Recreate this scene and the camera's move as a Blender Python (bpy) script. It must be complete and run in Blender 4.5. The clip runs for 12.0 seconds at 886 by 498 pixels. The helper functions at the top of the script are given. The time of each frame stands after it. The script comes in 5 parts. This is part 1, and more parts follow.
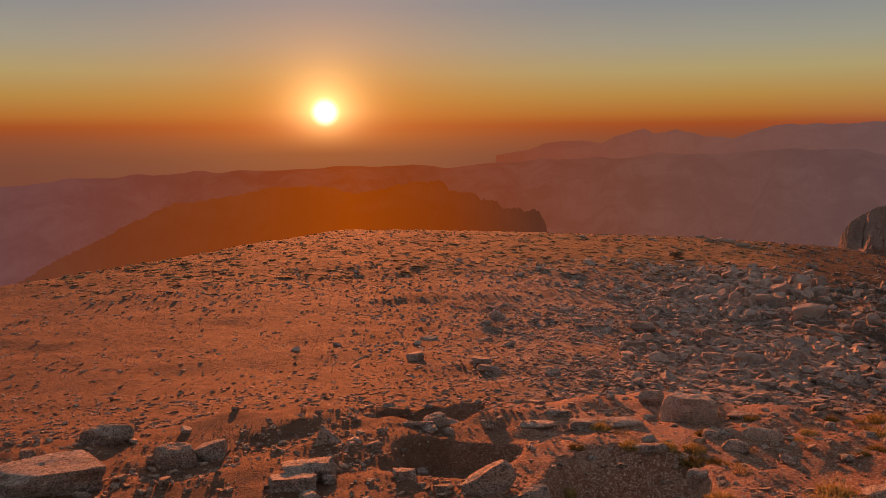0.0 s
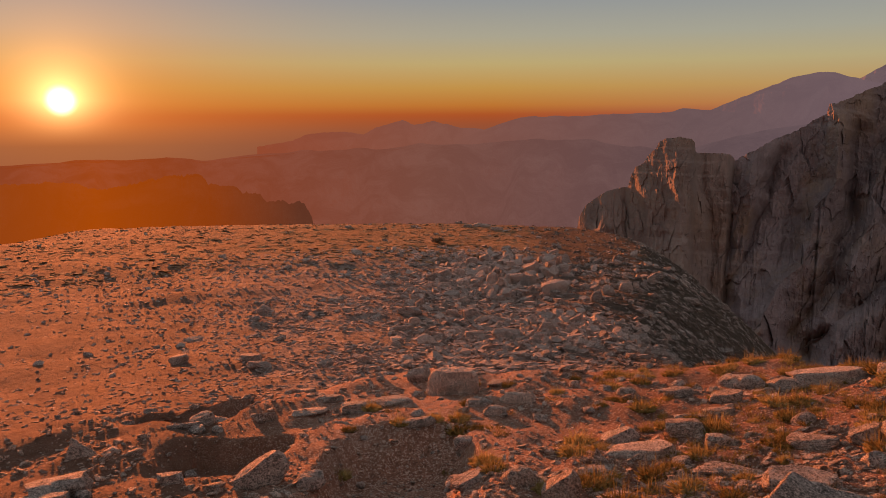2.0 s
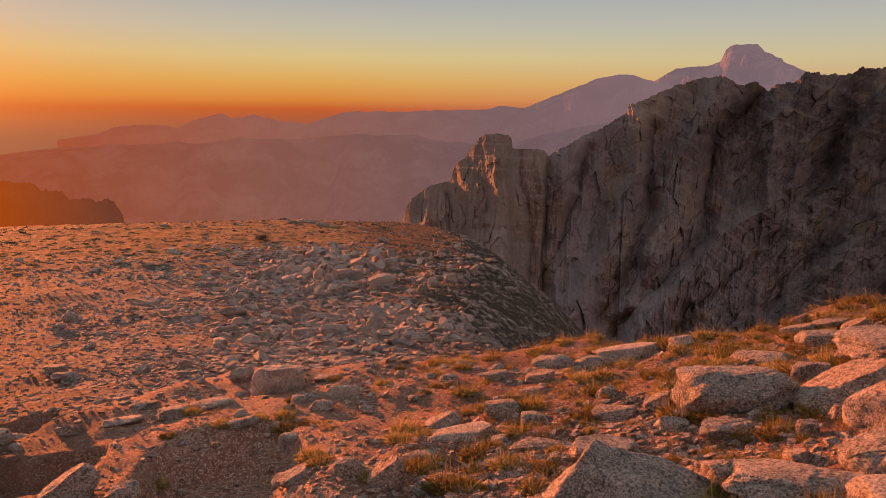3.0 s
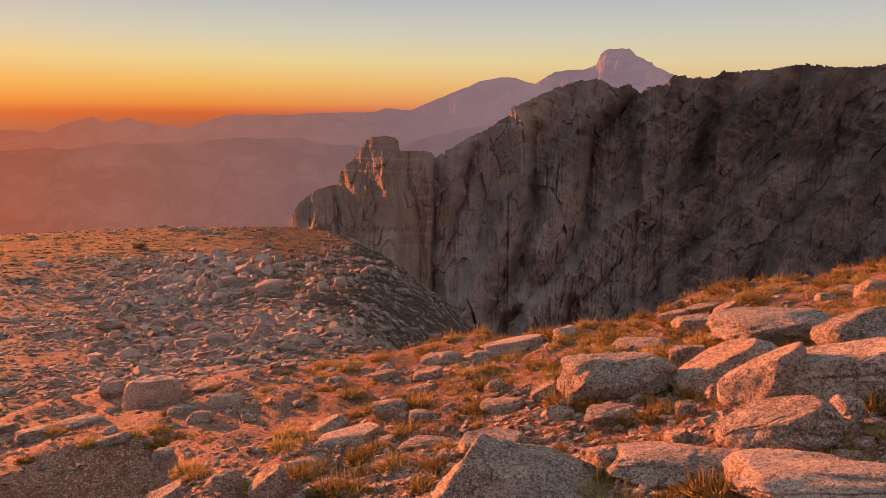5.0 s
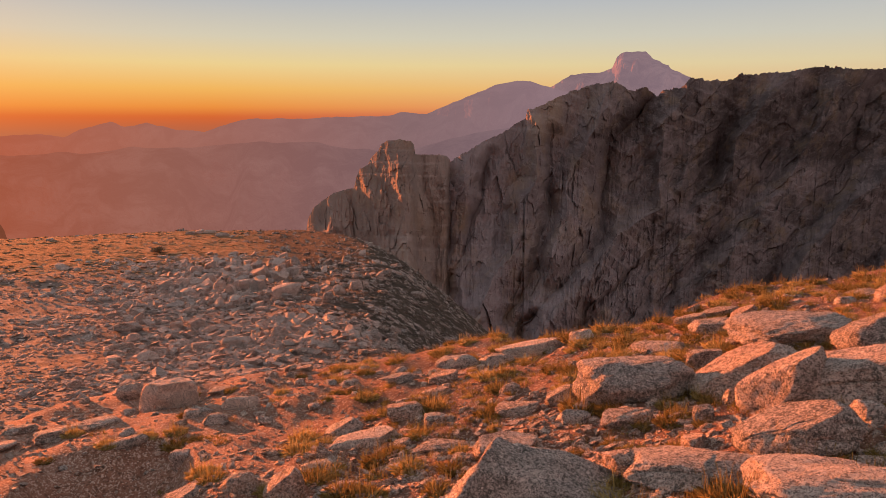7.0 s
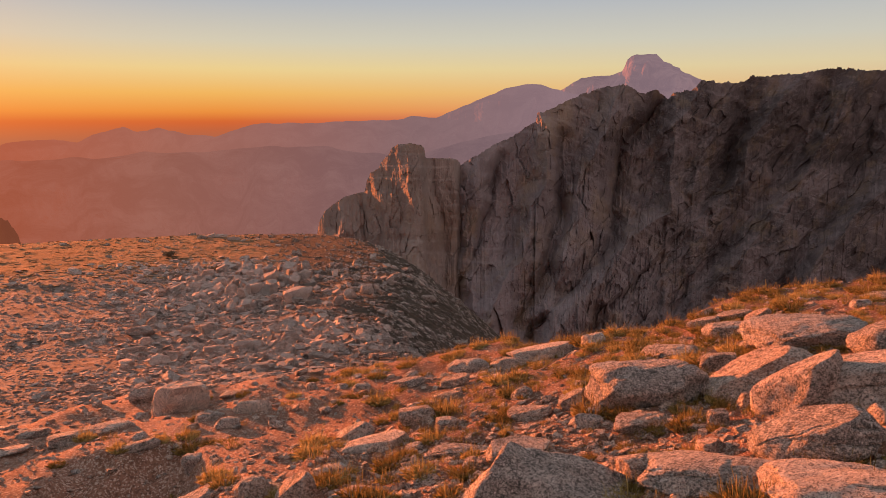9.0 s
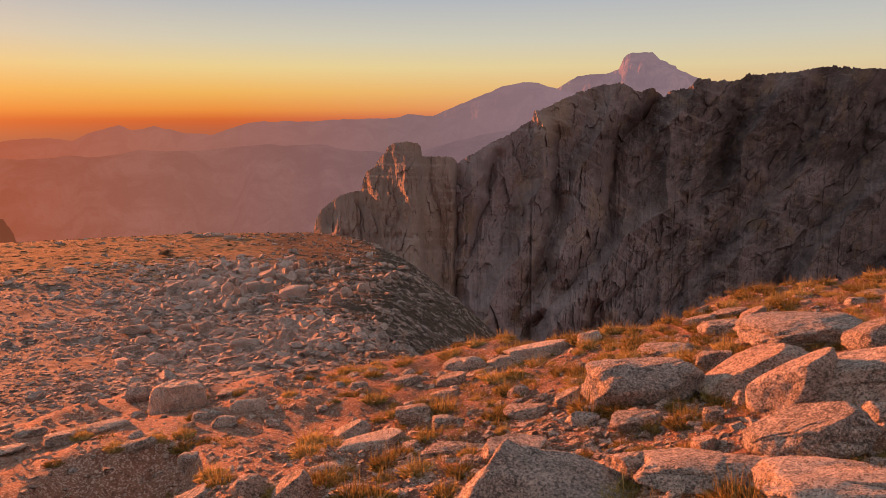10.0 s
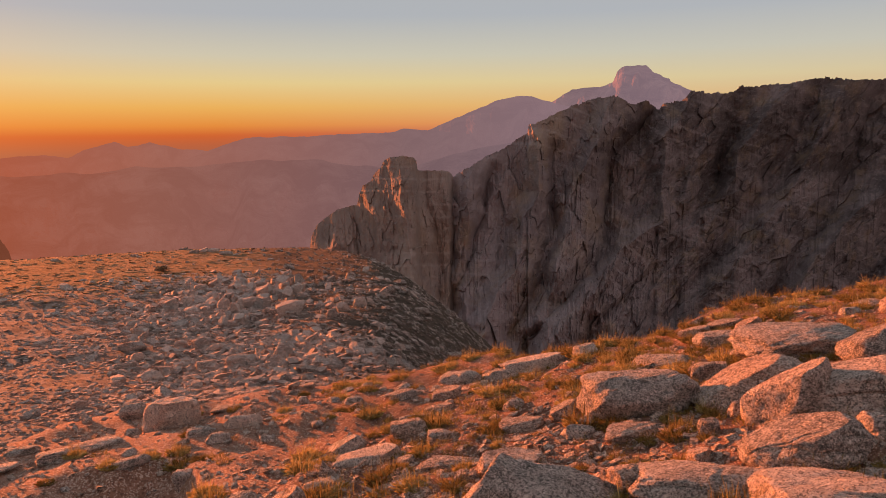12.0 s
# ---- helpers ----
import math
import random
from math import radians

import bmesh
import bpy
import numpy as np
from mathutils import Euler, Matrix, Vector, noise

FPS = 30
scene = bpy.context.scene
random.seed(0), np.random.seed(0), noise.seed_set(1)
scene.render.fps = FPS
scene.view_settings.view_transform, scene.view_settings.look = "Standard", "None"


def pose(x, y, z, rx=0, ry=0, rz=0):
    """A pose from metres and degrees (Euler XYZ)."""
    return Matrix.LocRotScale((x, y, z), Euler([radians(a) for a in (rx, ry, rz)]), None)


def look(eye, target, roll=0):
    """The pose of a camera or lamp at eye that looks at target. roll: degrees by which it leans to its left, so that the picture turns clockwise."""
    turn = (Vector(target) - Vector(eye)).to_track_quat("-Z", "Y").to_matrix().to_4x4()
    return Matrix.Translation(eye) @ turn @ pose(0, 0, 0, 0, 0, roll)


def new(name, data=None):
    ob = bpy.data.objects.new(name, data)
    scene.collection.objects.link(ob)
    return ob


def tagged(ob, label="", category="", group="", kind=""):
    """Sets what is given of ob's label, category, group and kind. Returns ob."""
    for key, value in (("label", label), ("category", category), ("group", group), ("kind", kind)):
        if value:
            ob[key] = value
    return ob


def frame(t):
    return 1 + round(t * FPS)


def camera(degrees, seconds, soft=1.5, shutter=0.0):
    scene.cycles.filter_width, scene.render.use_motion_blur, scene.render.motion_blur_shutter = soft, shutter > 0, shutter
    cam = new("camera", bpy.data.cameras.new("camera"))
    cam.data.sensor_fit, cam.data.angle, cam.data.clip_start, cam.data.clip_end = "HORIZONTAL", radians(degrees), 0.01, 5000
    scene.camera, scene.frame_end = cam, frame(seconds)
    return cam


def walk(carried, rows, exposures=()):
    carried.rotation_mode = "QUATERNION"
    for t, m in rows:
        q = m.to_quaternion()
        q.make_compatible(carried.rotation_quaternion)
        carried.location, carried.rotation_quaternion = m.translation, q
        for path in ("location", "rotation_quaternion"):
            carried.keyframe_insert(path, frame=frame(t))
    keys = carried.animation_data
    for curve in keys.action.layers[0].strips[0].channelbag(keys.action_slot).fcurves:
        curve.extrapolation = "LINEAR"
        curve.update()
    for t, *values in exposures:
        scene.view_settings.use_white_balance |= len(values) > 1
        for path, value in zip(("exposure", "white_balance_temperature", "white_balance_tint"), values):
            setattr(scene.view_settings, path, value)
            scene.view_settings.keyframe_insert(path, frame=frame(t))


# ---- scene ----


def aim(x, y, z, yaw, pitch, roll):
    return pose(x, y, z, 90 + pitch, 0, yaw) @ pose(0, 0, 0, 0, 0, roll)


cam = camera(60.33, 12.0, soft=0.8)
walk(cam, [
    (0.0, aim(-0.137, -0.079, 1.729, 31.01, -8.62, -0.41)),
    (0.5, aim(-0.137, -0.079, 1.729, 30.17, -8.86, -0.23)),
    (1.0, aim(-0.137, -0.079, 1.729, 26.60, -8.95, -0.42)),
    (1.5, aim(-0.130, -0.080, 1.715, 20.84, -9.23, -0.58)),
    (2.0, aim(-0.104, -0.095, 1.685, 13.43, -9.37, -0.28)),
    (2.5, aim(-0.082, -0.125, 1.676, 6.26, -9.59, 0.38)),
    (3.0, aim(-0.060, -0.130, 1.675, 0.29, -9.71, 0.49)),
    (3.5, aim(-0.022, -0.080, 1.650, -3.96, -9.75, 0.39)),
    (3.7, aim(-0.014, -0.060, 1.640, -5.30, -9.72, 0.36)),
    (5.5, aim(0.003, 0.000, 1.601, -8.13, -9.40, 0.16)),
    (6.0, aim(0.005, 0.006, 1.597, -7.69, -9.32, 0.15)),
    (6.5, aim(0.000, 0.000, 1.600, -7.29, -9.31, 0.10)),
    (7.0, aim(0.006, 0.002, 1.600, -6.89, -9.22, 0.00)),
    (9.0, aim(0.002, 0.018, 1.596, -6.09, -8.95, -0.26)),
    (9.5, aim(0.003, 0.021, 1.595, -6.21, -9.06, -0.28)),
    (10.0, aim(0.003, 0.013, 1.598, -6.35, -9.08, -0.29)),
    (10.5, aim(0.002, 0.001, 1.599, -6.48, -8.90, -0.32)),
    (11.0, aim(0.006, 0.007, 1.598, -6.56, -8.62, -0.45)),
    (11.5, aim(0.014, 0.009, 1.595, -6.58, -8.29, -0.57)),
    (12.0, aim(0.023, 0.012, 1.596, -6.63, -8.05, -0.75)),
], exposures=((0.0, 0.74, 6450, 4), (1.5, 0.80, 6450, 4), (2.2, 1.06, 6450, 5), (3.2, 1.47, 6500, 7), (3.7, 1.58, 6500, 8), (5.4, 1.68, 6500, 8), (10.0, 1.66, 6500, 8), (12.0, 1.58, 6500, 8)))


# -- light --
def srgb(r, g, b):
    return tuple(((c / 255 + 0.055) / 1.055) ** 2.4 if c > 10 else c / 255 / 12.92 for c in (r, g, b)) + (1.0,)


SUN_AZ = -39.6


def bearing(az, el):
    return Vector((math.sin(radians(az)) * math.cos(radians(el)), math.cos(radians(az)) * math.cos(radians(el)), math.sin(radians(el))))


SUN_DIR = bearing(SUN_AZ, 1.6)
sun_data = bpy.data.lights.new("sun", "SUN")
sun_data.energy, sun_data.angle, sun_data.color = 5.0, radians(0.6), (1.0, 0.228, 0.062)
sun = new("sun", sun_data)
sun.matrix_world = look(bearing(SUN_AZ, 4.2) * 30, (0, 0, 0))


class Nodes:
    """A short way to write node trees."""

    def __init__(self, tree):
        self.tree = tree
        tree.nodes.clear()

    def add(self, kind, inputs=(), operation="", blend=""):
        n = self.tree.nodes.new(kind)
        if operation:
            n.operation = operation
        if blend:
            n.data_type, n.blend_type = "RGBA", blend
        for k, v in dict(inputs).items():
            self.put(n.inputs[k], v)
        return n

    def put(self, socket, v):
        if isinstance(v, bpy.types.NodeSocket):
            self.tree.links.new(v, socket)
        else:
            socket.default_value = v

    def math(self, op, a, b=0.0, c=0.0):
        return self.add("ShaderNodeMath", {0: a, 1: b, 2: c}, operation=op).outputs[0]

    def mix(self, fac, a, b, blend="MIX"):
        n = self.add("ShaderNodeMix", {0: fac, 6: a, 7: b}, blend=blend)
        return n.outputs[2]

    def ramp(self, fac, stops, smooth_steps=False):
        n = self.add("ShaderNodeValToRGB", {0: fac})
        e = n.color_ramp.elements
        while len(e) < len(stops):
            e.new(0.5)
        for el, (p, col) in zip(e, stops):
            el.position, el.color = p, col if len(col) == 4 else (*col, 1)
        if smooth_steps:
            n.color_ramp.interpolation = "EASE"
        return n.outputs[0]

    def noise(self, coord, scale, detail=4.0, rough=0.55, distort=0.0):
        return self.add("ShaderNodeTexNoise", {"Vector": coord, "Scale": scale, "Detail": detail, "Roughness": rough, "Distortion": distort}).outputs["Fac"]

    def remap(self, v, a, b, c=0.0, d=1.0):
        return self.add("ShaderNodeMapRange", {0: v, 1: a, 2: b, 3: c, 4: d}).outputs[0]

    def stretch(self, coord, x, y, z):
        return self.add("ShaderNodeMapping", {"Vector": coord, "Scale": (x, y, z)}).outputs[0]


def grey(v):
    return (v, v, v, 1)


world = bpy.data.worlds.new("dawn_sky")
scene.world = world
world.use_nodes = True
n = Nodes(world.node_tree)
way = n.add("ShaderNodeTexCoord").outputs["Generated"]
sep = n.add("ShaderNodeSeparateXYZ", {0: way})
height = n.math("ARCSINE", sep.outputs[2])
scale_el = n.remap(height, radians(-2), radians(38))
deg = lambda a: (a + 2) / 40
ramp = n.ramp(scale_el, [
    (deg(-2), srgb(150, 86, 76)), (deg(-0.6), srgb(166, 88, 70)), (deg(0.0), srgb(182, 86, 58)), (deg(0.6), srgb(206, 86, 38)), (deg(1.3), srgb(232, 138, 52)),
    (deg(2.6), srgb(240, 180, 88)), (deg(4.3), srgb(235, 208, 142)), (deg(6.2), srgb(211, 203, 179)), (deg(9.0), srgb(180, 182, 187)),
    (deg(18), srgb(182, 177, 175)), (deg(38), srgb(166, 163, 168))])
# the upper sky by the physical model, the hazy band near the horizon by its own colours
sky = n.add("ShaderNodeTexSky")
sky.sky_type, sky.sun_disc, sky.sun_elevation, sky.sun_rotation = "NISHITA", False, radians(2.5), radians(SUN_AZ)
sky.altitude, sky.dust_density = 3700.0, 3.0
aside = n.add("ShaderNodeVectorMath", {0: way, 1: tuple(SUN_DIR)}, operation="DOT_PRODUCT").outputs["Value"]
ang = n.math("ARCCOSINE", n.math("MINIMUM", aside, 1.0))
away = n.remap(ang, radians(30), radians(80))
ramp = n.mix(away, ramp, n.mix(0.35, ramp, srgb(190, 191, 198)))
back = n.remap(ang, radians(75), radians(150))
ramp = n.mix(back, ramp, srgb(213, 182, 174))
warm = n.math("MULTIPLY", n.math("EXPONENT", n.math("MULTIPLY", ang, -1 / radians(13.0))), n.math("MULTIPLY", n.remap(height, radians(11.0), radians(2.0), 0.0, 0.92), n.remap(height, radians(-1.5), radians(0.4), 0.45, 1.0)))
ramp = n.mix(warm, ramp, n.mix(n.remap(height, radians(0.2), radians(2.4)), srgb(232, 80, 14), srgb(238, 128, 26)))
base = n.mix(n.remap(height, 0.0, radians(7.0), 0.007, 0.012), ramp, sky.outputs[0], "ADD")
above = n.remap(height, radians(-1.4), radians(1.6))
glow1 = n.math("MULTIPLY", n.math("EXPONENT", n.math("MULTIPLY", ang, -1 / radians(1.35))), n.math("MULTIPLY", above, 5.2))
glow2 = n.math("MULTIPLY", n.math("EXPONENT", n.math("MULTIPLY", ang, -1 / radians(7.0))), n.math("MULTIPLY", above, 0.62))
disc = n.math("MULTIPLY", n.math("POWER", n.remap(ang, radians(1.2), radians(0.2)), 2.0), 6.0)
lit = n.mix(1.0, base, n.mix(1.0, grey(0), n.add("ShaderNodeCombineColor", {0: glow1, 1: n.math("MULTIPLY", glow1, 0.56), 2: n.math("MULTIPLY", glow1, 0.22)}).outputs[0], "ADD"), "ADD")
lit = n.mix(1.0, lit, n.add("ShaderNodeCombineColor", {0: glow2, 1: n.math("MULTIPLY", glow2, 0.27), 2: n.math("MULTIPLY", glow2, 0.035)}).outputs[0], "ADD")
lit = n.mix(1.0, lit, n.add("ShaderNodeCombineColor", {0: disc, 1: n.math("MULTIPLY", disc, 0.97), 2: n.math("MULTIPLY", disc, 0.88)}).outputs[0], "ADD")
bg = n.add("ShaderNodeBackground", {0: lit, 1: 0.304})
n.add("ShaderNodeOutputWorld", {0: bg.outputs[0]})
# -- terrain arithmetic --
def hash01(ix, iy, iz, seed):
    n = (ix * 374761393 + iy * 668265263 + iz * 1442695041 + seed * 974634777) & 0xFFFFFFFF
    n = ((n ^ (n >> 13)) * 1274126177) & 0xFFFFFFFF
    return ((n ^ (n >> 16)) & 0xFFFF) / 65535.0


def vnoise(x, y, z=None, seed=0):
    """Smooth value noise, -1 to 1, on arrays."""
    x, y = np.broadcast_arrays(np.asarray(x, float), np.asarray(y, float))
    z = np.zeros_like(x) if z is None else np.broadcast_to(np.asarray(z, float), x.shape)
    ix, iy, iz = (np.floor(q).astype(np.int64) for q in (x, y, z))
    fx, fy, fz = x - ix, y - iy, z - iz
    fx, fy, fz = (q * q * q * (q * (q * 6 - 15) + 10) for q in (fx, fy, fz))
    total = 0
    for a in (0, 1):
        for b in (0, 1):
            for c in (0, 1):
                w = (fx if a else 1 - fx) * (fy if b else 1 - fy) * (fz if c else 1 - fz)
                total = total + w * hash01(ix + a, iy + b, iz + c, seed)
    return total * 2 - 1


def fbm(x, y, z=None, octaves=4, seed=0, gain=0.5):
    total, amp = 0, 1.0
    for k in range(octaves):
        s = 2.03 ** k
        total = total + amp * vnoise(np.asarray(x) * s, np.asarray(y) * s, None if z is None else np.asarray(z) * s, seed + 17 * k)
        amp *= gain
    return total


def ridged(x, y, z=None, octaves=4, seed=0, gain=0.5):
    total, amp = 0, 1.0
    for k in range(octaves):
        s = 2.07 ** k
        n = vnoise(np.asarray(x) * s, np.asarray(y) * s, None if z is None else np.asarray(z) * s, seed + 31 * k)
        total = total + amp * (1 - 2 * np.abs(n))
        amp *= gain
    return total


def smooth(a, b, v):
    q = np.clip((v - a) / (b - a), 0, 1)
    return q * q * (3 - 2 * q)


EYE = 1.6
# the rim of the high ground: beyond it the land falls into the gorge
RIM = np.array([(90, 60), (20, 15), (10, 9.6), (5.6, 7.8), (3.1, 6.7), (1.3, 7.4), (5.0, 20), (9.2, 34), (11.2, 50), (11.8, 63),
                (12.6, 77), (13.2, 96), (12.4, 118), (8.6, 142), (-4, 161), (-40, 165), (-75, 158), (-100, 156), (-124, 145), (-112, 96), (-100, 50), (-112, 0), (-120, -60)], float)


def beyond_rim(x, y):
    """Distance past the rim (positive in the gorge, negative on the high ground)."""
    x, y = np.broadcast_arrays(np.asarray(x, float), np.asarray(y, float))
    best = np.full(x.shape, 1e9)
    for (ax, ay), (bx, by) in zip(RIM[:-1], RIM[1:]):
        dx, dy = bx - ax, by - ay
        t = np.clip(((x - ax) * dx + (y - ay) * dy) / (dx * dx + dy * dy), 0, 1)
        d = np.hypot(x - ax - t * dx, y - ay - t * dy)
        best = np.minimum(best, d)
    inside = np.zeros(x.shape, bool)
    poly = np.vstack([RIM, [(-400, -400), (400, -400), (400, 200)]])
    for (ax, ay), (bx, by) in zip(poly, np.roll(poly, -1, 0)):
        cross = (ay > y) != (by > y)
        inside ^= cross & (x < (bx - ax) * (y - ay) / (by - ay + 1e-12) + ax)
    return np.where(inside, -best, best)


def hollow(x, y, cx, cy, along, deep, turn, depth):
    """A hollow with a steep far bank."""
    c, s = np.cos(np.radians(turn)), np.sin(np.radians(turn))
    u, v = (x - cx) * c + (y - cy) * s, -(x - cx) * s + (y - cy) * c
    wob = 0.13 * vnoise(u * 2.3 + 7, v * 2.3, seed=5) + 0.045 * vnoise(u * 6.5, v * 6.5 + 3, seed=6) + 0.012 * vnoise(u * 15, v * 15, seed=7)
    return -depth * smooth(1.0, 0.5, np.abs(u) / along + wob) * smooth(-deep * 2.2, -deep * 0.3, v) * smooth(deep, deep * 0.42, v + 2 * wob * deep)


def ground_base(x, y):
    x, y = np.asarray(x, float), np.asarray(y, float)
    r = np.hypot(x, y) + 1e-9
    k = np.minimum(1, 8 / r)
    px, py = x * k, y * k
    plane = 0.095 * px + 0.062 * (np.sqrt(px * px + 0.6) + px) - 0.122 * py
    q = np.maximum(r - 8, 0)
    far = -10 * (1 - np.exp(-q / 25)) - 0.06 * np.minimum(q, 300)
    ahead = smooth(-0.5, 0.4, y / r) * smooth(1.05, 0.75, np.maximum(x, 0) / r)
    z = plane * np.exp(-q / 40) + far * ahead + 0.13 * q * (1 - ahead) * np.exp(-q / 60)
    d = beyond_rim(x, y)
    broad = smooth(14, 45, r)
    w = 0.5 + 9 * broad
    over = np.maximum(d + 12 * broad, 0)
    fall = np.sqrt(over * over + w * w) - w
    z = z - 170 * (1 - np.exp(-fall * 1.15 / 170))
    side = np.degrees(np.arctan2(x, y))
    z = z - 0.10 * smooth(4.8, 7.2, r) * smooth(14, 9, r) * smooth(-2, 7, side) * smooth(30, 20, side)
    z = z + 0.20 * smooth(7.5, 8.8, r) * smooth(11.8, 10.2, r) * smooth(-26, -20, side) * smooth(-10, -15, side)
    z = z - 0.8 * smooth(10.4, 14, r) * smooth(28, 17, r) * smooth(-38, -26, side) * smooth(2, -8, side)
    z = z - 190 * smooth(190, 520, r) - 100 * smooth(500, 1500, r)
    return z


def ground_z(x, y):
    x, y = np.asarray(x, float), np.asarray(y, float)
    r = np.hypot(x, y)
    z = ground_base(x, y)
    near = smooth(14, 7, r)
    z = z + HOLLOWS(x, y)
    z = z + near * (0.07 * fbm(x * 0.9, y * 0.9, octaves=3, seed=2) + 0.016 * fbm(x * 5, y * 5, octaves=3, seed=3))
    mid = smooth(10, 30, r) * smooth(420, 200, r)
    z = z + mid * (0.45 * (1 - 0.7 * smooth(80, 115, r)) * fbm(x / 17, y / 17, octaves=3, seed=8) + 0.12 * fbm(x / 2.6, y / 2.6, octaves=3, seed=9))
    z = z + smooth(150, 700, r) * (14 * fbm(x / 160, y / 160, octaves=4, seed=11))
    return z


def HOLLOWS(x, y):
    """Eroded dirt banks in the near slope."""
    return (hollow(x, y, -1.68, 5.0, 0.62, 0.9, 12, 0.30) + hollow(x, y, -3.25, 5.3, 0.58, 0.40, 12, 0.26)
            + hollow(x, y, -4.4, 6.7, 0.75, 0.36, 15, 0.24))


def slope_at(x, y, step=0.25):
    """How steeply the ground rises towards x and y."""
    return ((ground_base(x + step, y) - ground_base(x - step, y)) / (2 * step), (ground_base(x, y + step) - ground_base(x, y - step)) / (2 * step))


# -- materials --
def material(name):
    m = bpy.data.materials.new(name)
    m.use_nodes = True
    return m, Nodes(m.node_tree)


def finish(n, colour, rough, height=None, strength=0.5, distance=0.02, spec=0.3):
    p = n.add("ShaderNodeBsdfPrincipled", {"Base Color": colour, "Roughness": rough, "Specular IOR Level": spec})
    if height is not None:
        n.put(p.inputs["Normal"], n.add("ShaderNodeBump", {"Strength": strength, "Distance": distance, "Height": height}).outputs[0])
    n.add("ShaderNodeOutputMaterial", {0: p.outputs[0]})


def granite(name, dark, light, lichen, grain=230.0, patch=3.0, each=False):
    """Coarse-grained granite: crystals, weathering, dark lichen crusts."""
    m, n = material(name)
    where = n.add("ShaderNodeNewGeometry").outputs["Position"]
    pick = n.add("ShaderNodeObjectInfo").outputs["Random"]
    if each:
        pick = n.math("FRACT", n.math("ADD", pick, n.add("ShaderNodeNewGeometry").outputs["Random Per Island"]))
    big = n.noise(where, patch, 5, 0.6, 0.4)
    body = n.mix(n.remap(big, 0.32, 0.68), dark, light)
    body = n.mix(1.0, body, n.ramp(pick, [(0, grey(0.66 if each else 0.82)), (0.5, (1.0, 0.97, 0.93, 1)), (1, (1.5, 1.4, 1.32, 1) if each else (1.2, 1.1, 1.03, 1))]), "MULTIPLY")
    crystal = n.add("ShaderNodeTexVoronoi", {"Vector": where, "Scale": grain}).outputs["Color"]
    cr = n.add("ShaderNodeSeparateColor", {0: crystal}).outputs[0]
    body = n.mix(n.remap(cr, 0.62, 0.82, 0, 0.6), body, (0.78, 0.72, 0.67, 1))
    body = n.mix(n.remap(cr, 0.26, 0.10, 0, 0.6), body, (0.045, 0.042, 0.042, 1))
    coarse = n.add("ShaderNodeSeparateColor", {0: n.add("ShaderNodeTexVoronoi", {"Vector": where, "Scale": grain * 0.5}).outputs["Color"]}).outputs[0]
    body = n.mix(n.remap(coarse, 0.78, 0.86, 0, 0.6), body, (0.80, 0.75, 0.71, 1))
    body = n.mix(n.remap(coarse, 0.24, 0.14, 0, 0.6), body, (0.05, 0.047, 0.046, 1))
    mottle = n.noise(where, 26.0, 5, 0.7)
    body = n.mix(1.0, body, n.ramp(mottle, [(0.3, grey(0.72)), (0.5, grey(1.02)), (0.7, grey(1.3))]), "MULTIPLY")
    crust = n.noise(where, 15.0, 8, 0.72, 0.6)
    spots = n.noise(where, 60.0, 4, 0.7)
    fleck = n.math("MULTIPLY", n.remap(crust, 0.47, 0.58), n.remap(spots, 0.44, 0.55))
    body = n.mix(n.math("MULTIPLY", fleck, 0.75), body, lichen)
    rust = n.noise(where, 2.1, 3, 0.6)
    body = n.mix(n.remap(rust, 0.60, 0.80, 0, 0.28), body, (0.30, 0.155, 0.085, 1))
    tall = n.math("ADD", n.math("ADD", n.math("MULTIPLY", n.noise(where, 14.0, 7, 0.7), 1.0), n.math("MULTIPLY", n.noise(where, 70.0, 4, 0.75), 0.65)), n.math("MULTIPLY", coarse, 0.16))
    finish(n, body, 0.85, tall, 1.0, 0.055)
    return m


GRANITE = granite("weathered_granite", (0.375, 0.34, 0.328, 1), (0.68, 0.632, 0.61, 1), (0.06, 0.068, 0.062, 1))
PALE_GRANITE = granite("pale_granite", (0.62, 0.54, 0.50, 1), (0.82, 0.75, 0.70, 1), (0.44, 0.38, 0.35, 1))
PINK_GRANITE = granite("pinkish_granite", (0.40, 0.30, 0.25, 1), (0.64, 0.53, 0.47, 1), (0.10, 0.085, 0.075, 1))
DARK_GRANITE = granite("lichen_dark_granite", (0.235, 0.21, 0.20, 1), (0.48, 0.44, 0.42, 1), (0.05, 0.05, 0.048, 1))
TALUS = granite("talus_granite", (0.235, 0.192, 0.178, 1), (0.455, 0.385, 0.36, 1), (0.08, 0.075, 0.07, 1), grain=110.0, patch=0.9, each=True)
# browner copy of the talus, with the shade of the flank in its colour
DARK_TALUS = granite("shaded_lichen_rubble", (0.07, 0.052, 0.043, 1), (0.19, 0.142, 0.12, 1), (0.05, 0.045, 0.04, 1), grain=110.0, patch=0.9, each=True)
PEBBLE = granite("granite_gravel", (0.42, 0.315, 0.26, 1), (0.72, 0.61, 0.54, 1), (0.16, 0.12, 0.10, 1), each=True)


